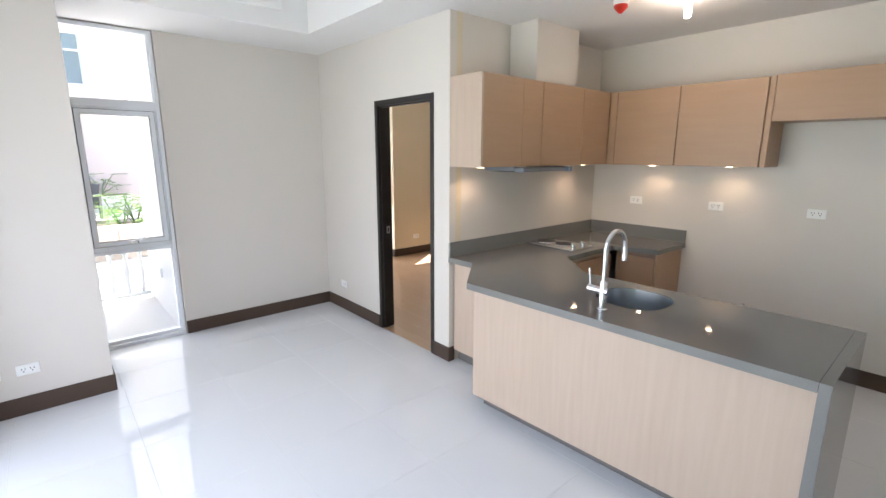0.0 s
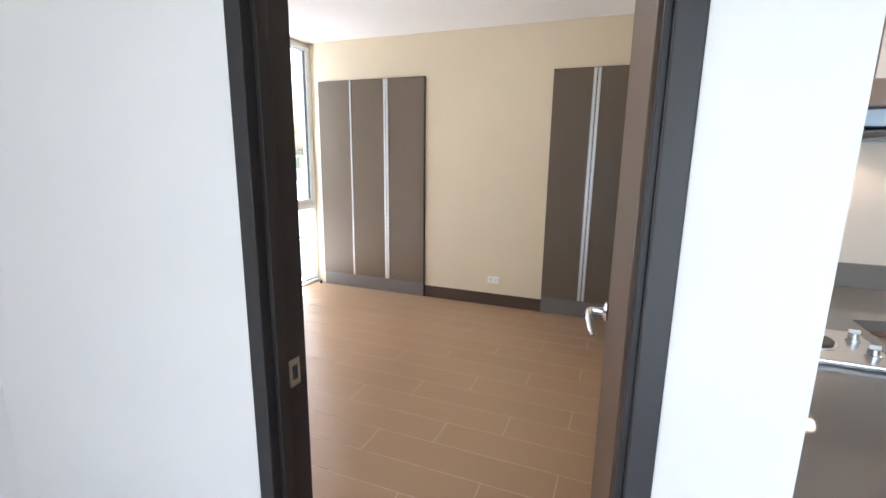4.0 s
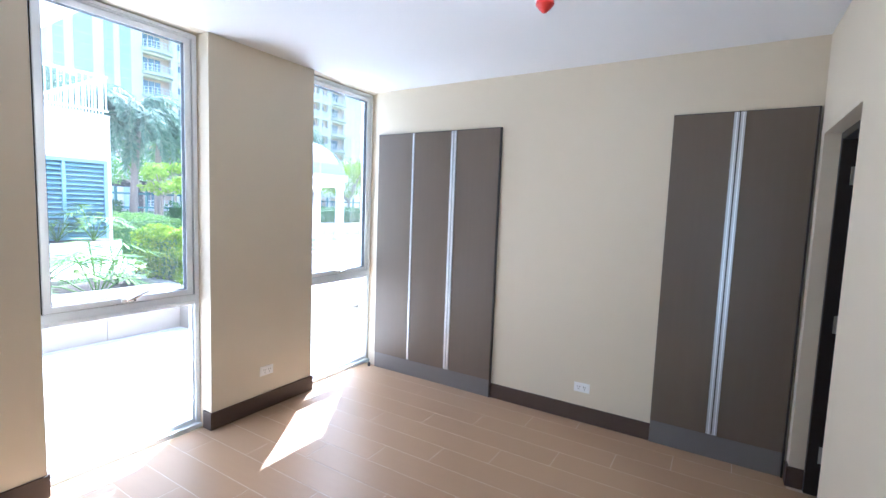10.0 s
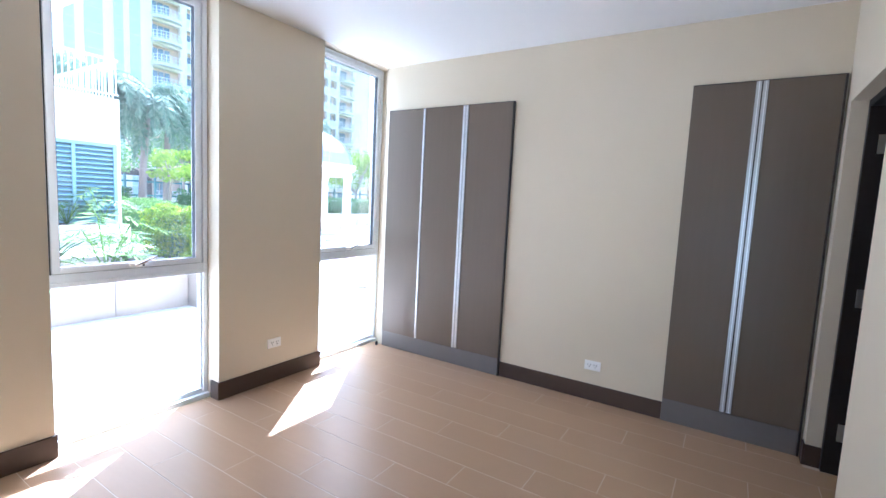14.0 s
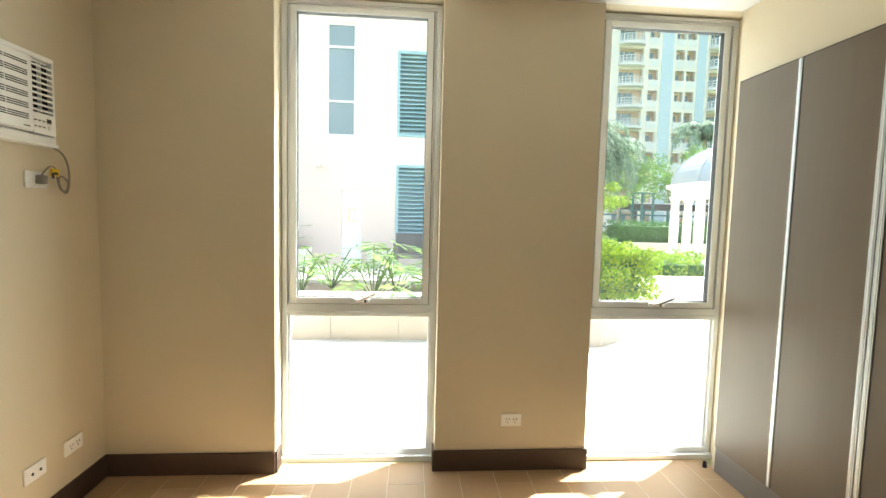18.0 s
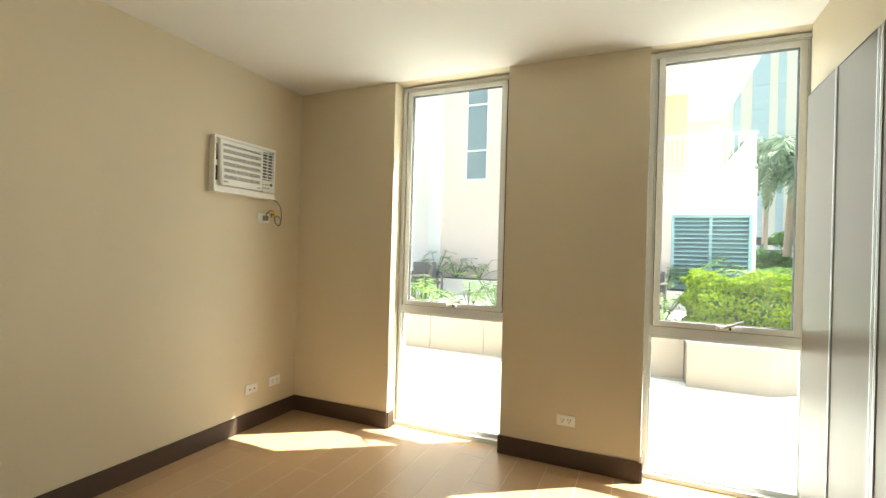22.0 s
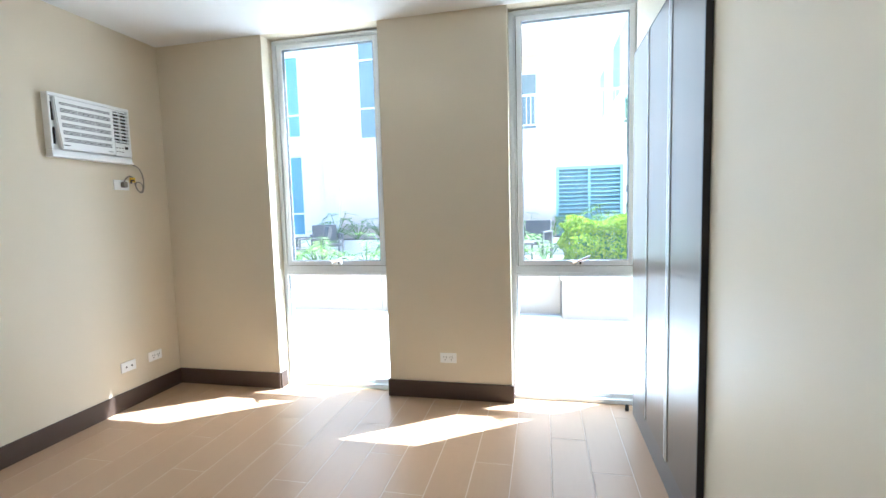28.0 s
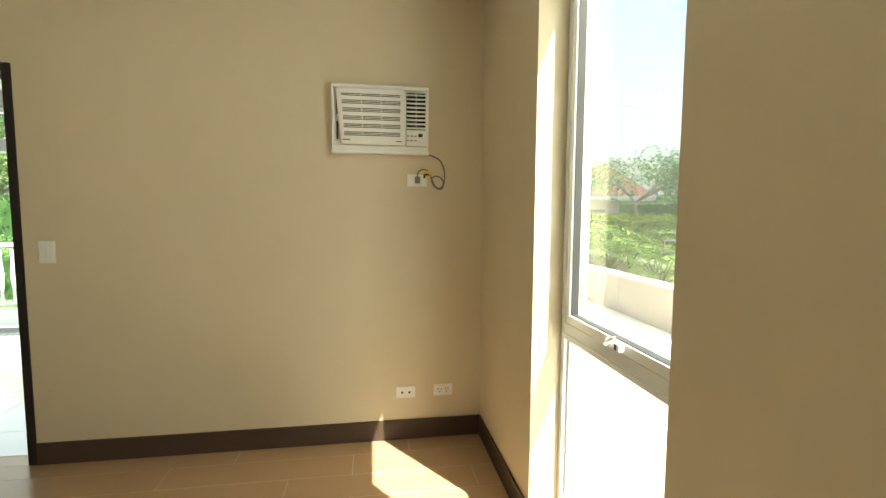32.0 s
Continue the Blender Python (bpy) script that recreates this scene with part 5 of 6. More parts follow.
hedge(5.92, 7.25, 9.02, 10.45, 0.52, 1.10, 21000, 0.048, L_HEDGE, "bright yellow-green clipped hedge in the granite planter")
nb = thing("planter", (7.1, 6.8, -0.02), "small pale stone planter box against the outer wall", "planter")
part("body", box(6.54, 7.65, 6.525, 7.08, -0.02, 0.40, 0.004), CAPSTONE, nb)
part("soil", box(6.61, 7.58, 6.59, 7.01, 0.40, 0.407), SOIL, nb, "dark soil")

ph = [philodendron("green cut-leaf philodendron in the planter bed", s, 1.0) for s in (3, 4, 5)]
spots = []
rr = random.Random(11)
for k in range(31):
    x = -8.6 + 14.2 * (k + rr.uniform(-.35, .35)) / 31
    spots.append((x, 9.50 + 0.42 * (k % 3) + rr.uniform(-.1, .1), 0.40, rr.uniform(0.85, 1.2) * (0.95 if x > -1.5 else 1.2)))
spots += [(5.6, 10.3, 0.4, 1.0), (6.95, 6.8, 0.407, 0.75), (7.3, 6.8, 0.407, 0.85)]
for k, (x, y, z, s) in enumerate(spots):
    m = pose(x, y, z, 0, 0, rr.uniform(0, 360)) @ Matrix.Scale(s, 4)
    if k < 3:
        ph[k].matrix_basis = m
    else:
        copy_thing(ph[k % 3], m)
# beds against the building
for x0, x1 in ((-0.2, 1.9), (3.3, 3.9), (4.95, 7.5)):
    b = thing("planter", ((x0 + x1) / 2, 14.85, 0.20), "pale stone planter at the foot of the building", "planter")
    part("body", box(x0, x1, 14.55, 15.17, 0.20, 0.62, 0.004), CAPSTONE, b)
    part("soil", box(x0 + 0.05, x1 - 0.05, 14.60, 15.12, 0.62, 0.628), SOIL, b, "dark soil")
    for k in range(int((x1 - x0) / 0.62)):
        copy_thing(ph[k % 3], pose(x0 + 0.25 + 0.62 * k, 14.85 + rr.uniform(-.1, .1), 0.628, 0, 0, rr.uniform(0, 360)) @ Matrix.Scale(rr.uniform(0.9, 1.2), 4))

# dark wicker armchairs and a table on the deck


def armchair(label):
    c = thing("wicker_armchair", (0, 0, 0), label, "armchair", "wicker armchairs on the deck")
    part("seat", box(-0.30, 0.30, -0.30, 0.30, 0.34, 0.42, 0.015), WICKER, c)
    bm = box(-0.30, 0.30, 0.26, 0.33, 0.42, 0.86, 0.015)
    for v in bm.verts:
        v.co.y += (v.co.z - 0.42) * 0.22
    part("backrest", bm, WICKER, c)
    for s in (-1, 1):
        part("armrest", box(s * 0.335 - 0.035, s * 0.335 + 0.035, -0.30, 0.32, 0.60, 0.64, 0.010), WICKER, c)
        for yy in (-0.27, 0.27):
            part("leg", box(s * 0.335 - 0.025, s * 0.335 + 0.025, yy - 0.025, yy + 0.025, 0.0, 0.60, 0.005), WICKER, c)
    return c


seats = [(4.34, 13.75, 8), (5.36, 13.55, -20), (0.35, 13.6, 35), (-0.58, 12.2, 25), (-1.95, 12.2, -30), (0.62, 12.3, -55), (-3.05, 12.0, 10)]
first = armchair("dark grey wicker armchair on the raised deck")
for k, (x, y, a) in enumerate(seats):
    m = pose(x, y, 0.20, 0, 0, a)
    if k == 0:
        first.matrix_basis = m
    else:
        copy_thing(first, m)
for x, y in ((5.12, 12.9), (-1.27, 12.95)):
    t = thing("wicker_table", (x, y, 0.20), "low dark wicker side table on the deck", "table", "wicker tables on the deck")
    part("tabletop", box(x - 0.28, x + 0.28, y - 0.28, y + 0.28, 0.60, 0.64, 0.008), WICKER, t)
    for sx in (-0.24, 0.24):
        for sy in (-0.24, 0.24):
            part("leg", box(x + sx - 0.02, x + sx + 0.02, y + sy - 0.02, y + sy + 0.02, 0.20, 0.60), WICKER, t)

# ---- the building across the terrace ----
FY = 15.2
bld = thing("apartment_building", (2.0, FY + 3, 0), "peach stucco apartment building with teal louvres and tinted windows", "building")
holes = [(0.65, 1.32, 3.36, 6.05), (2.22, 2.92, 3.36, 6.05), (3.93, 4.90, 0.62, 2.70), (3.93, 4.90, 3.38, 5.45), (5.92, 7.53, 0.62, 2.36),
         (2.60, 3.10, 0.20, 2.07), (4.93, 7.60, 3.36, 5.85)]
part("wall", wall_x(0.02, 7.60, FY, FY + 0.35, 0.0, 9.0, holes), STUCCO, bld)
part("wall", wall_x(-2.90, -0.38, FY + 0.02, FY + 0.37, 0.0, 9.0, [(-2.50, -1.12, 3.52, 5.80), (-2.50, -1.12, 0.72, 3.02), (-2.50, -1.12, 6.3, 8.4)]), WINGPAINT, bld)
part("pilaster", box(-0.378, 0.018, FY - 0.12, FY + 0.30, 0.0, 9.0, 0.01), STUCCO_WHITE, bld)
part("recess_wall", box(-4.3, -2.90, FY + 0.6, FY + 0.9, 0.0, 3.32), OCHRE, bld, "ochre stucco recess")
part("groove_back", box(-3.36, -2.90, FY + 0.45, FY + 0.8, 3.324, 9.0), HAZED_PEACH, bld)
part("recess_head", box(-3.895, -2.902, FY + 0.022, FY + 0.598, 3.03, 3.32), WINGPAINT, bld)
part("wall", box(-4.3, -3.90, FY + 0.02, FY + 1.598, 0.0, 9.0), WINGPAINT, bld)
part("wall", box(-3.898, -3.36, FY + 0.02, FY + 1.0, 3.322, 9.0), WINGPAINT, bld)
part("side_wall", box(7.25, 7.598, FY + 0.352, FY + 7, 0.0, 3.2), STUCCO, bld)
part("roof", box(-3.05, 7.60, FY + 0.352, FY + 7, 8.8, 9.0), STUCCO_WHITE, bld)
part("balcony_floor", box(4.93, 7.60, FY + 0.352, FY + 2.2, 3.20, 3.355), STUCCO_WHITE, bld)
part("balcony_soffit", box(4.93, 7.60, FY + 0.352, FY + 7.0, 5.855, 6.1), STUCCO_WHITE, bld)
part("balcony_back", box(4.93, 6.35, FY + 2.2, FY + 2.4, 3.20, 5.854), OCHRE, bld, "ochre stucco behind the balcony")
part("balcony_back", box(6.35, 7.60, FY + 5.4, FY + 5.6, 3.20, 5.854), STUCCO_WHITE, bld)
part("balcony_side", box(4.80, 4.928, FY + 0.352, FY + 2.2, 3.20, 5.854), STUCCO, bld)
part("service_door", box(2.602, 3.098, FY + 0.10, FY + 0.14, 0.20, 2.068, 0.004), WHITEMETAL, bld, "white steel service door")
part("door_notice", box(2.76, 2.94, FY + 0.092, FY + 0.0995, 1.28, 1.58), YELLOW, bld, "pale framed notice on the door")
part("door_panel", box(2.775, 2.925, FY + 0.088, FY + 0.0915, 1.30, 1.56), WHITE, bld)
part("balcony_door_frame", box(4.95, 5.47, FY + 2.15, FY + 2.199, 3.36, 5.35, 0.004), WHITEMETAL, bld)
part("balcony_door_glass", box(5.0, 5.42, FY + 2.13, FY + 2.149, 3.42, 5.28), DARKGLASS, bld, "tinted glass balcony door")


def house_window(owner, x0, x1, z0, z1, y, cols, rows_, glass):
    w = part("window", box(x0 + 0.001, x1 - 0.001, y + 0.10, y + 0.13, z0 + 0.001, z1 - 0.001), glass, owner, "tinted window")
    f = 0.045
    for q in ((x0, x0 + f, z0, z1), (x1 - f, x1, z0, z1), (x0 + f, x1 - f, z0, z0 + f), (x0 + f, x1 - f, z1 - f, z1)):
        part("window_frame", box(q[0] + 0.001, q[1] - 0.001, y + 0.05, y + 0.099, q[2] + 0.001, q[3] - 0.001), WHITEMETAL, w)
    for c in cols:
        part("mullion", box(x0 + (x1 - x0) * c - f / 2, x0 + (x1 - x0) * c + f / 2, y + 0.055, y + 0.098, z0 + f, z1 - f), WHITEMETAL, w)
    for r in rows_:
        part("mullion", box(x0 + f, x1 - f, y + 0.057, y + 0.097, z0 + (z1 - z0) * r - f / 2, z0 + (z1 - z0) * r + f / 2), WHITEMETAL, w)


house_window(bld, 0.65, 1.32, 3.36, 6.05, FY, [], [0.31, 0.79], DARKGLASS)
house_window(bld, 2.22, 2.92, 3.36, 6.05, FY, [], [0.31, 0.79], DARKGLASS)
for z0, z1 in ((3.52, 5.80), (0.72, 3.02), (6.3, 8.4)):
    house_window(bld, -2.50, -1.12, z0, z1, FY + 0.02, [0.42], [0.28], DEEPGLASS)


def louvre(owner, x0, x1, z0, z1, y, bays):
    # flat darker sheet carries the shade behind the slats
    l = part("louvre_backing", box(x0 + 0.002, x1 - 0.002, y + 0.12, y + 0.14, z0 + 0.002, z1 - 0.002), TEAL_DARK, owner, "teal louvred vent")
    f = 0.07
    for q in ((x0, x0 + f, z0, z1), (x1 - f, x1, z0, z1), (x0 + f, x1 - f, z1 - f, z1), (x0 + f, x1 - f, z0, z0 + f)):
        part("louvre_frame", box(q[0] + 0.002, q[1] - 0.002, y - 0.02, y + 0.05, q[2] + 0.002, q[3] - 0.002), TEAL, l)
    for b in range(bays):
        a, c = x0 + f + (x1 - x0 - 2 * f) * b / bays, x0 + f + (x1 - x0 - 2 * f) * (b + 1) / bays
        if b:
            part("louvre_post", box(a - 0.03, a + 0.03, y - 0.015, y + 0.045, z0 + f, z1 - f), TEAL, l)
        nsl = int((z1 - z0 - 2 * f) / 0.098)
        for k in range(nsl):
            z = z0 + f + (k + 0.5) * (z1 - z0 - 2 * f) / nsl
            bm = box(a + 0.032 if b else a, c - (0.032 if b < bays - 1 else 0), y + 0.0, y + 0.10, z - 0.010, z + 0.010)
            for v in bm.verts:
                v.co.z += (v.co.y - y - 0.05) * 0.65
            part("slat", bm, TEAL, l)


louvre(bld, 3.93, 4.90, 0.62, 2.70, FY, 1)
louvre(bld, 3.93, 4.90, 3.38, 5.45, FY, 1)
louvre(bld, 5.92, 7.53, 0.62, 2.36, FY, 2)
rail = part("balcony_rail", box(4.93, 7.60, FY + 0.02, FY + 0.07, 4.17, 4.22, 0.004), WHITEMETAL, bld, "white balcony railing")
part("bottom_rail", box(4.93, 7.60, FY + 0.03, FY + 0.06, 3.44, 3.47), WHITEMETAL, rail)
part("side_rail", box(7.53, 7.58, FY + 0.08, FY + 5.3, 4.17, 4.22), WHITEMETAL, rail)
for k in range(25):
    part("baluster", box(4.98 + k * 0.107, 5.00 + k * 0.107, FY + 0.035, FY + 0.055, 3.47, 4.17), WHITEMETAL, rail)
for k in range(30):
    part("baluster", box(7.545, 7.565, FY + 0.2 + k * 0.17, FY + 0.22 + k * 0.17, 3.36, 4.17), WHITEMETAL, rail)
fl = part("flood_light", box(1.98, 2.08, FY - 0.12, FY - 0.03, 2.60, 2.68, 0.01), WHITE, bld, "small twin flood lights on a bracket")
part("flood_head", box(2.16, 2.26, FY - 0.12, FY - 0.03, 2.60, 2.68, 0.01), WHITE, fl)
part("bracket", box(2.0, 2.24, FY - 0.03, FY - 0.001, 2.63, 2.65), WHITEMETAL, fl)
part("service_door", box(-3.66, -2.91, FY + 0.55, FY + 0.598, 0.2, 2.22, 0.004), WHITEMETAL, bld, "white door with a narrow glass slot")
part("door_slot", box(-3.44, -3.32, FY + 0.54, FY + 0.549, 1.25, 1.9), DARKGLASS, bld)
part("door_knob", box(-3.60, -3.54, FY + 0.50, FY + 0.549, 1.00, 1.08, 0.01), STEEL, bld)
cl = part("wall_lamp", box(-3.02, -2.93, FY - 0.13, FY + 0.018, 2.74, 2.80, 0.01), WHITE, bld, "small white wall light beside the recess")
part("lamp_head", box(-3.18, -3.03, FY - 0.16, FY - 0.08, 2.73, 2.79, 0.01), WHITE, cl)

wing = thing("building_wing", (-6, 20, 0), "pinkish white building wing with tall blue glass bands", "building")
part("wall", box(-7.85, -4.302, FY + 1.6, FY + 8, 0.0, 22.0), WINGPAINT, wing)
for x0, x1, low in ((-7.80, -7.44, 2.6), (-7.23, -6.70, 2.25), (-6.23, -5.60, 3.72)):
    z = low
    k = 0
    while z < 21:
        h = (0.85, 1.5)[k % 2]
        wp = part("window", box(x0, x1, FY + 1.55, FY + 1.599, z, z + h - 0.06), BLUEGLASS, wing)
        part("window_frame", box(x0 - 0.03, x1 + 0.03, FY + 1.53, FY + 1.598, z + h - 0.06, z + h), WHITEMETAL, wp)
        z += h
        k += 1

# ---- gazebo ----
gx, gy, gr = 14.45, 17.2, 1.80
gz = thing("gazebo", (gx, gy, -0.02), "white octagonal garden gazebo with columns and a grey dome", "gazebo")


def octagon(profile):
    """An eight-sided turned shape about the gazebo's middle."""
    bm = lathe(profile, (0, 0, 0), 8)
    bmesh.ops.transform(bm, matrix=pose(gx, gy, 0, 0, 0, 20), verts=bm.verts[:])
    return bm


part("step", octagon([(0.0, -0.02), (2.75, -0.02), (2.75, 0.13), (0.0, 0.13)]), CAPSTONE, gz)
part("step", octagon([(0.0, 0.13), (2.40, 0.13), (2.40, 0.28), (0.0, 0.28)]), CAPSTONE, gz)
for k in range(8):
    a = radians(20 + 45 * k)
    cx, cy = gx + gr * math.cos(a), gy + gr * math.sin(a)
    col = part("column", lathe([(0.13, 0.62), (0.145, 1.2), (0.12, 2.10)], (cx, cy, 0), 20), STUCCO_WHITE, gz, "", True)
    part("column_base", lathe([(0.0, 0.28), (0.25, 0.28), (0.25, 0.40), (0.19, 0.46), (0.15, 0.62), (0.0, 0.62)], (cx, cy, 0), 20), STUCCO_WHITE, col, "", True)
    part("capital", lathe([(0.0, 2.10), (0.12, 2.10), (0.19, 2.20), (0.19, 2.26), (0.0, 2.26)], (cx, cy, 0), 20), STUCCO_WHITE, col, "", True)
part("ring_beam", octagon([(gr * 0.82, 2.26), (gr * 1.08, 2.26), (gr * 1.08, 2.44), (gr * 1.17, 2.52), (gr * 1.17, 2.62), (gr * 0.82, 2.62)]), STUCCO_WHITE, gz)
dome = part("dome", octagon([(gr * 1.08 * math.cos(radians(e)), 2.62 + 1.28 * math.sin(radians(e))) for e in range(0, 91, 9)]), DOME, gz, "grey panelled dome")
for k in range(8):
    a = radians(20 + 45 * k)
    part("rib", tube([(gx + gr * 1.085 * math.cos(radians(e)) * math.cos(a), gy + gr * 1.085 * math.cos(radians(e)) * math.sin(a), 2.62 + 1.285 * math.sin(radians(e)))
                      for e in range(0, 90, 8)], 0.03, 6), DOME, dome)
single("garden_wall", prism([(9.05, 14.75), (10.90, 13.70), (11.05, 13.98), (9.2, 15.05)], -0.02, 0.44, 0.01), CAPSTONE, (10.0, 14.3, -0.02), "low pale garden wall before the gazebo", "garden wall")
single("garden_wall", box(12.2, 24.0, 20.3, 20.6, -0.02, 0.62, 0.01), STONE, (17, 20.4, -0.02), "low pinkish garden wall behind the gazebo", "garden wall")
single("garden_wall", box(7.9, 10.4, 11.6, 11.9, -0.02, 0.45, 0.01), CAPSTONE, (9, 11.7, -0.02), "low pale garden wall beside the hedge", "garden wall")

# ---- garden ----
hedge(7.85, 10.2, 11.95, 13.2, -0.02, 0.75, 4500, 0.08, L_LIME, "light green low hedge behind a pale garden wall")
hedge(7.7, 9.4, 16.2, 18.2, 0.0, 1.05, 4500, 0.09, L_TREE, "green clipped hedge in the garden")
hedge(9.4, 11.2, 18.6, 20.2, 0.0, 0.85, 4500, 0.09, L_TREE, "low green clipped hedge in the garden")
hedge(12.2, 24.0, 20.75, 22.0, 0.0, 1.35, 8500, 0.10, L_DARK, "dark mottled hedge behind the gazebo")
hedge(8.3, 10.6, 21.5, 23.0, 0.0, 1.35, 3500, 0.12, L_DARK, "dark green shrubs under the palms")
for k, (x, y, h) in enumerate(((9.9, 22.7, 4.9), (10.6, 22.9, 4.4), (11.4, 22.7, 4.7), (12.4, 22.9, 4.15), (10.6, 29.5, 6.4), (19.8, 27.0, 6.0), (23.5, 27.5, 5.8))):
    palm(x, y, 0.0, h, "tall foxtail palm with a pale trunk and feathery drooping fronds", 20 + k, 22, 2.5)
tree(10.9, 19.6, 0.0, 2.80, 0.80, 2000, 0.12, L_LIME, "small lime-green tree with level tiers of leaves", 0.05, 14, 5, 0.58)
tree(10.2, 24.9, 0.0, 2.6, 1.1, 3000, 0.14, L_DARK, "dark green shrub tree under the palms", 0.0, 12, 16, 0.25)
tree(14.2, 25.0, 0.0, 4.3, 1.0, 3000, 0.14, L_TREE, "bright green leafy garden tree beside the palms", 0.1, 14, 15, 0.52)
tree(17.8, 24.5, 0.0, 4.7, 2.3, 6000, 0.15, L_TREE, "bright green leafy garden tree", 0.2, 18, 6, 0.50)
tree(15.6, 30.5, 0.0, 6.5, 3.0, 6000, 0.18, L_TREE, "green leafy garden tree", -0.2, 18, 8, 0.3)
tree(24.5, 24.0, 0.0, 5.0, 2.4, 5000, 0.16, L_LIME, "light green garden tree", 0.2, 16, 9, 0.35)

pg = thing("pergola", (16, 33, 0), "long dark wooden pergola at the garden's end", "pergola")
part("beam", box(8, 30, 32.8, 33.2, 2.14, 2.55), FRAME, pg)
for k in range(9):
    part("post", box(8.5 + 2.6 * k, 8.75 + 2.6 * k, 32.85, 33.1, -0.1, 2.14), FRAME, pg)
fence = thing("garden_fence", (22, 27, 0), "dark green metal court fence behind the trees", "fence")
for z in (0.35, 1.05, 1.70):
    part("rail", box(10, 44, 27.0, 27.06, z, z + 0.08), FENCE, fence)
for k in range(27):
    part("post", box(10 + 1.3 * k, 10.08 + 1.3 * k, 26.98, 27.08, -0.1, 2.05), FENCE, fence)
gate = thing("court_gate", (16.3, 26.9, 0), "tall green metal gate frame in the court fence", "gate")
for x in (15.80, 16.30, 16.90):
    part("post", box(x, x + 0.09, 26.86, 26.95, -0.1, 2.84), FENCE, gate)
for z in (0.35, 1.15, 1.95, 2.84):
    part("rail", box(15.7, 17.1, 26.85, 26.96, z, z + 0.08), FENCE, gate)


def tower(name, cx, cy, turn, w, d, storeys, wall, glass, cols, label, sill=0.9, high=1.5, storey=3.2, win=1.6, balconies=False, full=False):
    """A far tower, built facing -y and then turned: wall, and each window (and balcony) a part of its own."""
    t = thing(name, (0, 0, 0), label, "building")
    H = storeys * storey
    part("wall", box(-w / 2, w / 2, 0.0, d, -0.5, H + 1), wall, t)
    part("parapet", box(-w / 2 - 0.1, w / 2 + 0.1, -0.1, d + 0.1, H + 1, H + 1.6), wall, t)
    me = None
    bme = None
    for s in range(storeys):
        for c in cols:
            x = -w / 2 + w * c
            if me is None:
                bm = box(-win / 2, win / 2, -0.06, 0.02, 0.0, storey - 0.08 if full else high)
                me = bpy.data.meshes.new("window")
                bm.to_mesh(me)
                bm.free()
                me.materials.append(glass)
                bm = box(-win / 2 - 0.5, win / 2 + 0.5, -1.0, -0.9, 0.0, 0.95)
                box(-win / 2 - 0.55, win / 2 + 0.55, -1.05, 0.0, -0.18, 0.0, bm=bm)
                bme = bpy.data.meshes.new("balcony")
                bm.to_mesh(bme)
                bm.free()
                bme.materials.append(STUCCO_WHITE)
            o = new("window", me)
            o.parent = t
            o.location = (x, 0, s * storey + (0.04 if full else sill))
            if balconies:
                o2 = new("balcony", bme)
                o2.parent = t
                o2.location = (x, 0, s * storey)
    t.matrix_basis = pose(cx, cy, 0, 0, 0, turn)
    return t



def shared(name, bm, m):
    me = bpy.data.meshes.new(name)
    bm.to_mesh(me)
    bm.free()
    me.materials.append(m)
    return me


def put(me, x, y, z, owner):
    o = new(me.name.split(".")[0], me)
    o.parent = owner
    o.location = Vector((x, y, z)) - Vector(owner.location)


# the long apartment complex behind the garden: bands of blue glass, loggias and rounded balconies, storey by storey
CY, ST, SN = 64.0, 2.72, 24
cpx = thing("apartment_complex", (34, CY + 7, 0), "peach apartment complex with blue glass bands and stacked balconies", "building")
LOGGIAS = [(35.5, 36.8), (39.2, 40.4), (40.7, 41.9), (52.2, 53.6), (54.2, 55.6), (58.0, 59.4), (60.0, 61.4)]
ROUND = [(31.4, 34.7), (43.9, 47.2), (62.2, 65.4)]
BANDS = [(12.4, 13.1), (14.2, 14.9), (16.0, 17.6), (18.4, 19.1), (20.9, 21.7), (22.8, 23.7), (24.6, 26.3), (27.4, 28.3), (29.0, 30.1), (37.2, 38.8), (42.2, 43.4), (48.3, 50.0), (56.2, 57.4)]
holes = [(a, b, s * ST + 0.25, s * ST + 2.45) for a, b in LOGGIAS + ROUND for s in range(SN)]
part("wall", wall_x(8.0, 70.0, CY, CY + 0.6, -0.5, SN * ST + 1.0, holes), HAZED_PEACH, cpx)
part("back_wall", box(8.0, 70.0, CY + 0.9, CY + 12, -0.5, SN * ST + 1.0), OCHRE, cpx)
for a, b in BANDS:
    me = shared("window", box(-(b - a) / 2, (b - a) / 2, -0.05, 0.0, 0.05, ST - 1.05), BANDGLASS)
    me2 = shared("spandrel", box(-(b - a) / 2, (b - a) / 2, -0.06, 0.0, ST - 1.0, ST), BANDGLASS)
    for s in range(SN):
        put(me, (a + b) / 2, CY, s * ST, cpx)
        put(me2, (a + b) / 2, CY, s * ST, cpx)
for a, b in LOGGIAS:
    me = shared("window", box(-(b - a) / 2 + 0.1, (b - a) / 2 - 0.35, 0.82, 0.9, 0.3, 2.15), DARKGLASS)
    rl = shared("parapet", box(-(b - a) / 2, (b - a) / 2, -0.05, 0.02, 0.2, 1.15), STUCCO_WHITE)
    for s in range(SN):
        put(me, (a + b) / 2, CY, s * ST, cpx)
        put(rl, (a + b) / 2, CY, s * ST, cpx)
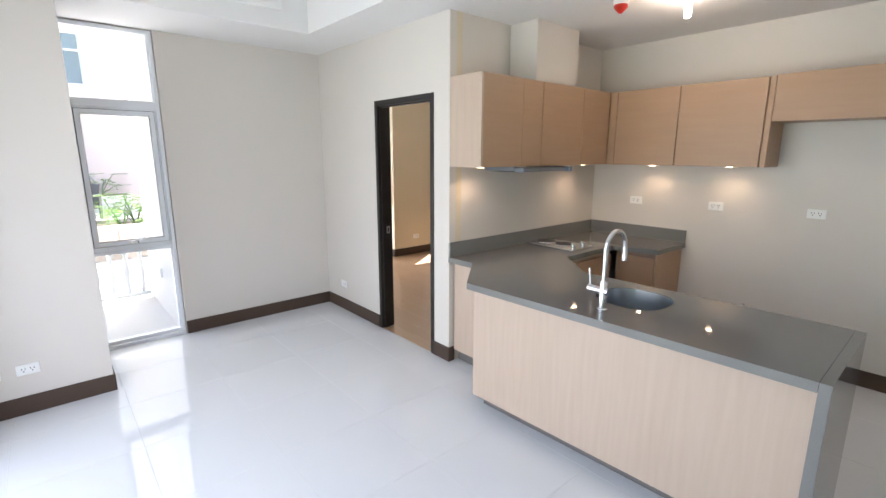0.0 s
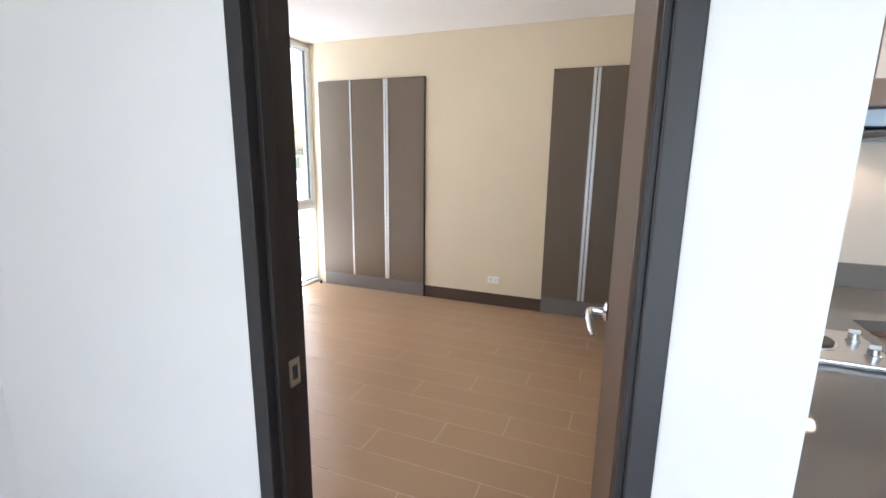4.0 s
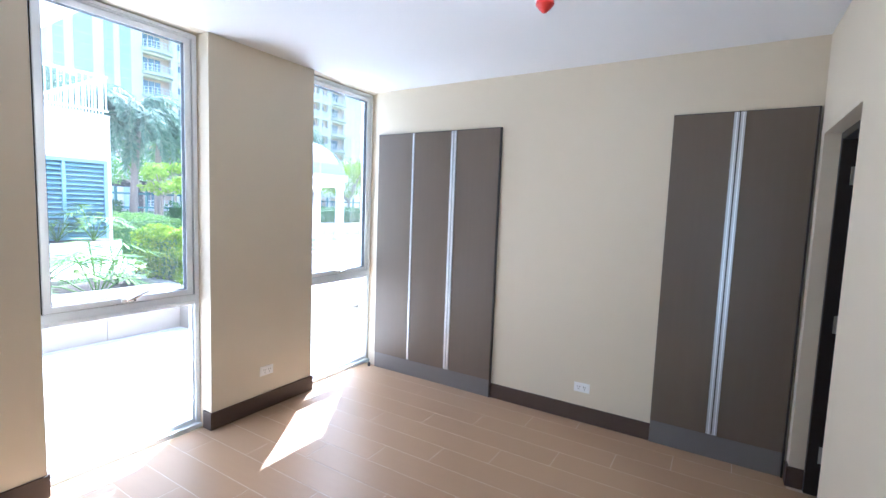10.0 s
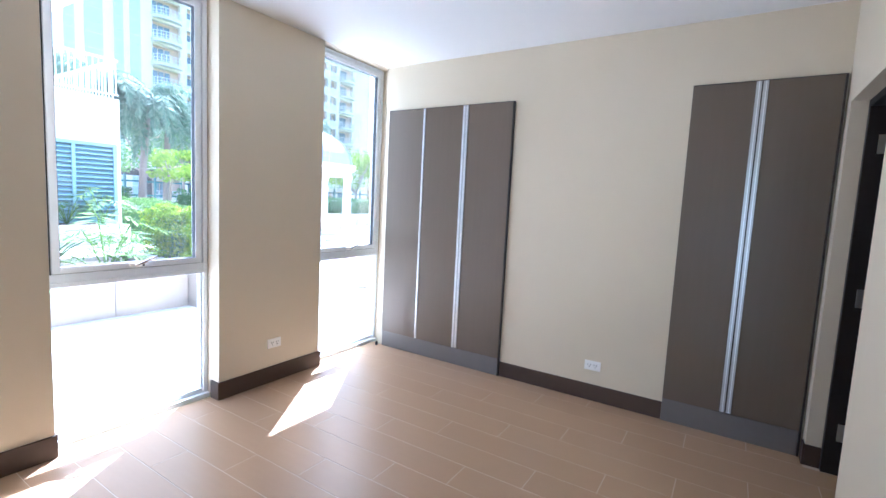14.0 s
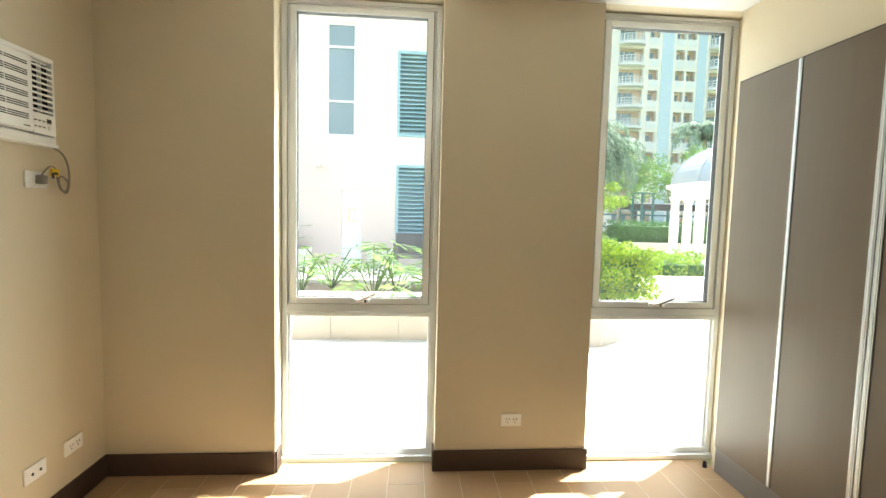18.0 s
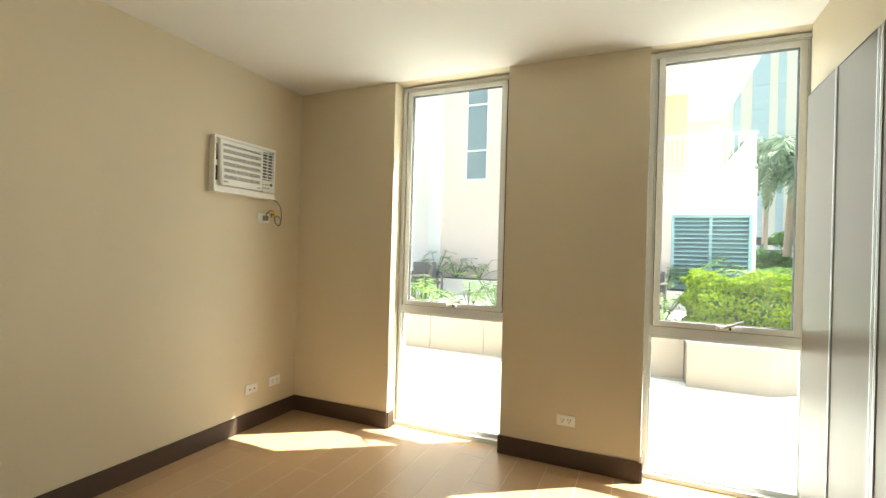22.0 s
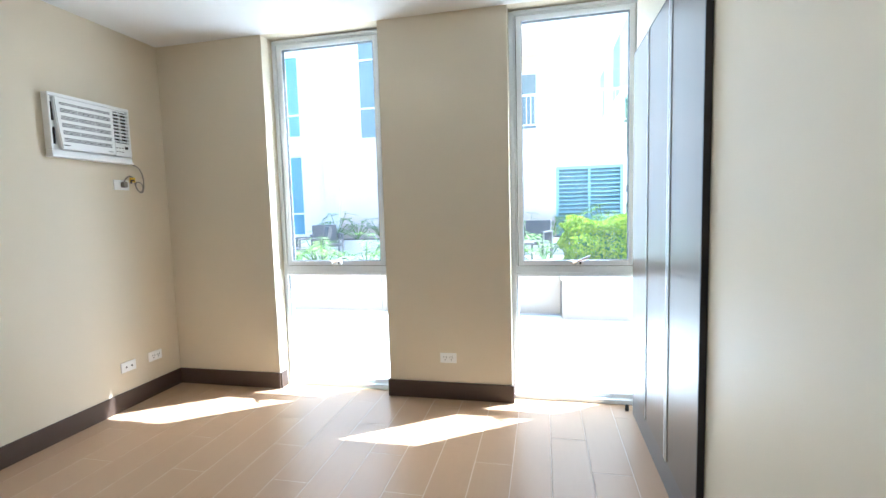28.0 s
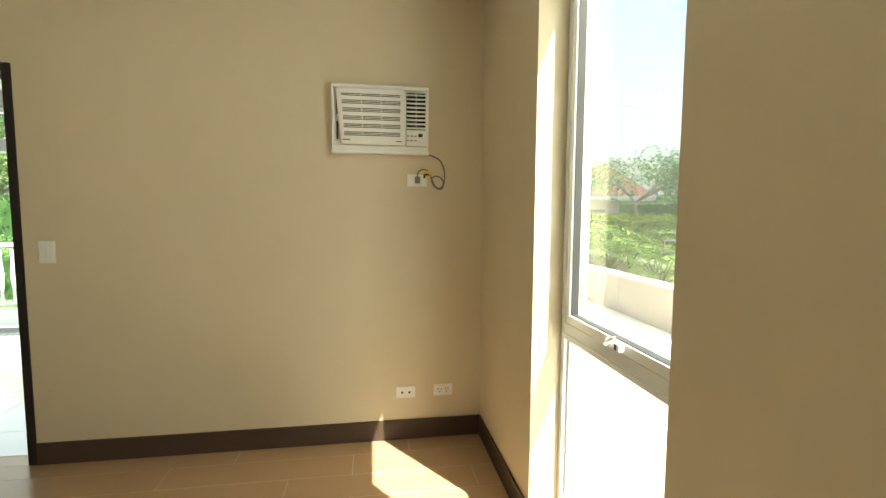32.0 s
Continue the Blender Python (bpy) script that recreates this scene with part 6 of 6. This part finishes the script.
for a, b in ROUND:
    w = b - a
    arc = [(w * 0.55 * math.cos(math.pi * k / 10), -1.1 * math.sin(math.pi * k / 10)) for k in range(11)]
    slab = prism([(x, y - 0.01) for x, y in arc], 0.0, 0.35)
    me = shared("balcony", slab, STUCCO_WHITE)
    bm = bmesh.new()
    for z0, z1 in ((1.12, 1.20), (0.75, 0.80), (0.45, 0.50)):
        tube([(x * 0.97, y * 0.97 - 0.01, z1) for x, y in arc], 0.035, 5, bm=bm)
    for x, y in arc:
        box(x * 0.97 - 0.03, x * 0.97 + 0.03, y * 0.97 - 0.04, y * 0.97 + 0.02, 0.35, 1.2, bm=bm)
    rl = shared("balcony_rail", bm, WHITEMETAL)
    wn_ = bmesh.new()
    for k in range(3):
        box(-w / 2 + 0.35 + k * 0.72, -w / 2 + 0.95 + k * 0.72, 0.83, 0.9, 0.3, 2.2, bm=wn_)
    me2 = shared("window", wn_, DARKGLASS)
    for s in range(SN):
        for q in (me, rl, me2):
            put(q, (a + b) / 2, CY, s * ST, cpx)
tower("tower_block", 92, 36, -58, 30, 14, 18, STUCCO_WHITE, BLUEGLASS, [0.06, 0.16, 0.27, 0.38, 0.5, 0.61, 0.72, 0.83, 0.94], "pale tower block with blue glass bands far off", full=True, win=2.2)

# ---- garden seen to the west ----
hedge(-9.0, -2.4, 12.75, 13.5, 0.2, 1.27, 8000, 0.09, L_LIME, "light green clipped hedge along the bed")
hedge(-22, -6.5, 14.5, 16.0, 0.0, 1.25, 6000, 0.12, L_TREE, "long clipped green hedge")
hedge(-30, -8, 20, 21.5, 0.0, 2.0, 6000, 0.14, L_DARK, "dark green hedge in front of a pavilion")
hedge(-46, -16, 30, 31.5, 0.0, 2.9, 5000, 0.22, L_DARK, "tall dark green hedge in front of the arched building")
tree(-8.5, 14.25, 0.0, 3.8, 2.3, 3400, 0.13, L_YOUNG, "young leafy tree with a slim forked trunk", -0.3, 20, 12, 0.46)
tree(-13.5, 24.5, 0.0, 6.5, 2.8, 6000, 0.17, L_YOUNG, "young leafy tree behind the dark hedge", 0.0, 22, 13, 0.45)
PVM = pose(-12.5, 17.6, 0, 0, 0, 58)


def turned(bm):
    bm.transform(PVM)
    return bm


pv = thing("pavilion", (-14.2, 14.9, 0), "low cream pavilion with a red tiled roof", "pavilion")
part("wall", turned(box(-8.2, -1.55, 0.8, 3.0, -0.1, 1.99)), HAZED_PEACH, pv)
bm = bmesh.new()
vs = [bm.verts.new(p) for p in ((-9, 0, 2.15), (0, 0, 2.15), (0, 3.5, 2.15), (-9, 3.5, 2.15), (-7, 1.75, 3.6), (-2.0, 1.75, 3.6))]
for f in ((0, 1, 5, 4), (1, 2, 5), (2, 3, 4, 5), (3, 0, 4), (3, 2, 1, 0)):
    bm.faces.new([vs[i] for i in f])
roof = part("roof", turned(bm), ROOFTILE, pv, "red clay tile roof")
for j in range(8):
    u0, u1 = j / 8, (j + 1) / 8
    bm = bmesh.new()
    for k in range(42):
        x = -8.9 + 0.215 * k
        if x < -9 + 2 * u1 or x > -2 * u1:
            continue
        rod((x, 1.75 * u0, 2.185 + 1.45 * u0), (x, 1.75 * u1, 2.165 + 1.45 * u1), 0.038, n=6, bm=bm)
    part("tile_row", turned(bm), ROOFTILE, roof)
part("window", turned(box(-3.6, -2.1, 0.75, 0.799, 0.9, 1.55)), DARKGLASS, pv)
part("eaves", turned(box(-9, 0, 0.0, 3.5, 1.995, 2.145)), STUCCO_WHITE, pv)
ar = thing("arched_building", (-26, 40, 0), "white building with pointed arches far off", "building")
part("wall", box(-60, -12, 40, 48, -0.2, 6.2), STUCCO_WHITE, ar)
part("cornice", box(-60.2, -11.8, 39.8, 39.998, 5.7, 6.3), STUCCO_WHITE, ar)
for k in range(18):
    x = -57 + 2.2 * k
    for w, y, m, name in ((0.78, 39.93, WHITEMETAL, "arch_surround"), (0.58, 39.86, DARKGLASS, "arch_window")):
        bm = bmesh.new()
        vv = [bm.verts.new((x + a * w, y, z)) for a, z in ((-1, 1.6), (1, 1.6), (1, 3.5), (0.62, 4.1), (0, 4.0 + w), (-0.62, 4.1), (-1, 3.5))]
        bm.faces.new(vv)
        r = bmesh.ops.extrude_face_region(bm, geom=bm.faces[:])
        for v in r["geom"]:
            if isinstance(v, bmesh.types.BMVert):
                v.co.y += 0.065
        part(name, bm, m, ar)

# balustrade outside the living room window and on the west balcony


def balustrade(x0, y0, x1, y1, z0, z1, step, label):
    b = thing("balustrade", ((x0 + x1) / 2, (y0 + y1) / 2, z0), label, "balustrade")
    d = Vector((x1 - x0, y1 - y0, 0))
    n = max(2, int(d.length / step))
    part("top_rail", tube([(x0, y0, z1 - 0.03), (x1, y1, z1 - 0.03)], 0.045, 8), WHITEMETAL, b)
    part("bottom_rail", tube([(x0, y0, z0 + 0.08), (x1, y1, z0 + 0.08)], 0.03, 8), WHITEMETAL, b)
    h = z1 - z0
    prof = [(0.022, 0.10), (0.032, 0.14), (0.020, 0.18), (0.030, h * 0.42), (0.040, h * 0.52), (0.026, h * 0.66), (0.020, h * 0.80), (0.030, h * 0.86), (0.022, h - 0.06)]
    me = None
    for k in range(n):
        q = Vector((x0, y0, z0)) + d * (k + 0.5) / n
        if me is None:
            bm = lathe(prof, (0, 0, 0), 10)
            me = bpy.data.meshes.new("baluster")
            bm.to_mesh(me)
            bm.free()
            me.materials.append(WHITEMETAL)
            smooth(me)
        o = new("baluster", me)
        o.parent = b
        o.location = q - Vector(b.location)


balustrade(-0.6, 6.40, 1.00, 6.40, -0.015, 0.66, 0.14, "white turned balustrade outside the living room window")
balustrade(-2.05, -0.9, -2.05, 5.2, -0.04, 0.92, 0.16, "white turned balcony balustrade")
hedge(-6.5, -3.2, -4.0, 5.5, -0.12, 0.70, 5000, 0.10, L_TREE, "clipped hedge below the balcony")
hedge(-12, -8.5, -8.0, 6.0, -0.12, 1.75, 5000, 0.14, L_DARK, "tall dark green hedge in the west garden")
tree(-13.5, -3.2, 0.0, 6.0, 2.6, 6000, 0.18, L_TREE, "leafy green tree in the west garden", 0.2, 18, 31, 0.3)
tree(-15.5, 1.5, 0.0, 6.5, 2.8, 6000, 0.18, L_LIME, "leafy light green tree in the west garden", 0.2, 18, 32, 0.3)
tree(-14.0, -8.0, 0.0, 6.5, 2.8, 6000, 0.18, L_TREE, "leafy green tree in the west garden", 0.2, 18, 33, 0.3)

# ---- floor pieces ----
_tile_meshes = {}


def slab_mesh(name, w, d, h, c, m):
    """A tile with a small worn edge, shared between alike pieces."""
    key = (name, round(w, 3), round(d, 3))
    if key not in _tile_meshes:
        vs, fs = [], []
        for x, y, z in ((-w / 2, -d / 2, 0), (w / 2, -d / 2, 0), (w / 2, d / 2, 0), (-w / 2, d / 2, 0)):
            vs.append((x, y, -h))
        for s, z in ((0.0, -c), (c, 0.0)):
            vs += [(-w / 2 + s, -d / 2 + s, z), (w / 2 - s, -d / 2 + s, z), (w / 2 - s, d / 2 - s, z), (-w / 2 + s, d / 2 - s, z)]
        for a in (0, 4):
            fs += [(a + k, a + (k + 1) % 4, a + 4 + (k + 1) % 4, a + 4 + k) for k in range(4)]
        fs.append((8, 9, 10, 11))
        me = bpy.data.meshes.new(name)
        me.from_pydata(vs, [], fs)
        me.materials.append(m)
        _tile_meshes[key] = me
    return _tile_meshes[key]


def lay(name, parent, x0, x1, y0, y1, m, gap=0.0030, c=0.0010):
    if x1 - x0 < 0.012 or y1 - y0 < 0.012:
        return
    ob = new(name, slab_mesh(name, x1 - x0 - gap, y1 - y0 - gap, 0.006, c, m))
    ob.parent = parent
    ob.location = ((x0 + x1) / 2, (y0 + y1) / 2, 0.0)


PW, PL = 0.2, 0.98
for k in range(-9, 11):
    a, b = 4.22 + PW * k, 4.22 + PW * (k + 1)
    a, b = max(a, XB), min(b, XE)
    if b <= a:
        continue
    j0 = 5.16 - 0.325 * (k % 3)
    y_end = YK + 0.004 if BATH[0] + 0.03 < a and b < BATH[1] + 0.02 else YS
    ys = sorted({y_end, 6.37, *[j0 + PL * n for n in range(-4, 4) if y_end + 0.02 < j0 + PL * n < 6.35]})
    for c, d in zip(ys, ys[1:]):
        lay("plank", floor_bed, a, b, c, d, PLANK)
for a, b in ((DOOR[0] + 0.042, 3.36), (3.36, DOOR[1] - 0.042)):
    lay("plank", floor_bed, XL + 0.006, XB, a, b, PLANK)
xs = sorted({-0.42, XK, *[1.63 + 0.6 * n for n in range(-4, 6) if -0.40 < 1.63 + 0.6 * n < XK - 0.02]})
ysl = sorted({-1.6, YL, *[3.07 + 0.6 * n for n in range(-8, 4) if -1.58 < 3.07 + 0.6 * n < YL - 0.02]})
for a, b in zip(xs, xs[1:]):
    for c, d in zip(ysl, ysl[1:]):
        hi, ho = min(b, XL if d > YK else XK), d
        if a >= hi - 0.01:
            continue
        if c < YC < d and b <= XC + 0.01:
            ho = YC
        if c >= YC - 0.01 and a < XC:
            if b <= XC + 0.01:
                continue
            lay("floor_tile", floor_liv, XC, hi, c, ho, TILE)
            continue
        lay("floor_tile", floor_liv, a, hi, c, ho, TILE)
lay("floor_tile", floor_liv, XC + 0.014, XW - 0.014, YL, 4.872, TILE)
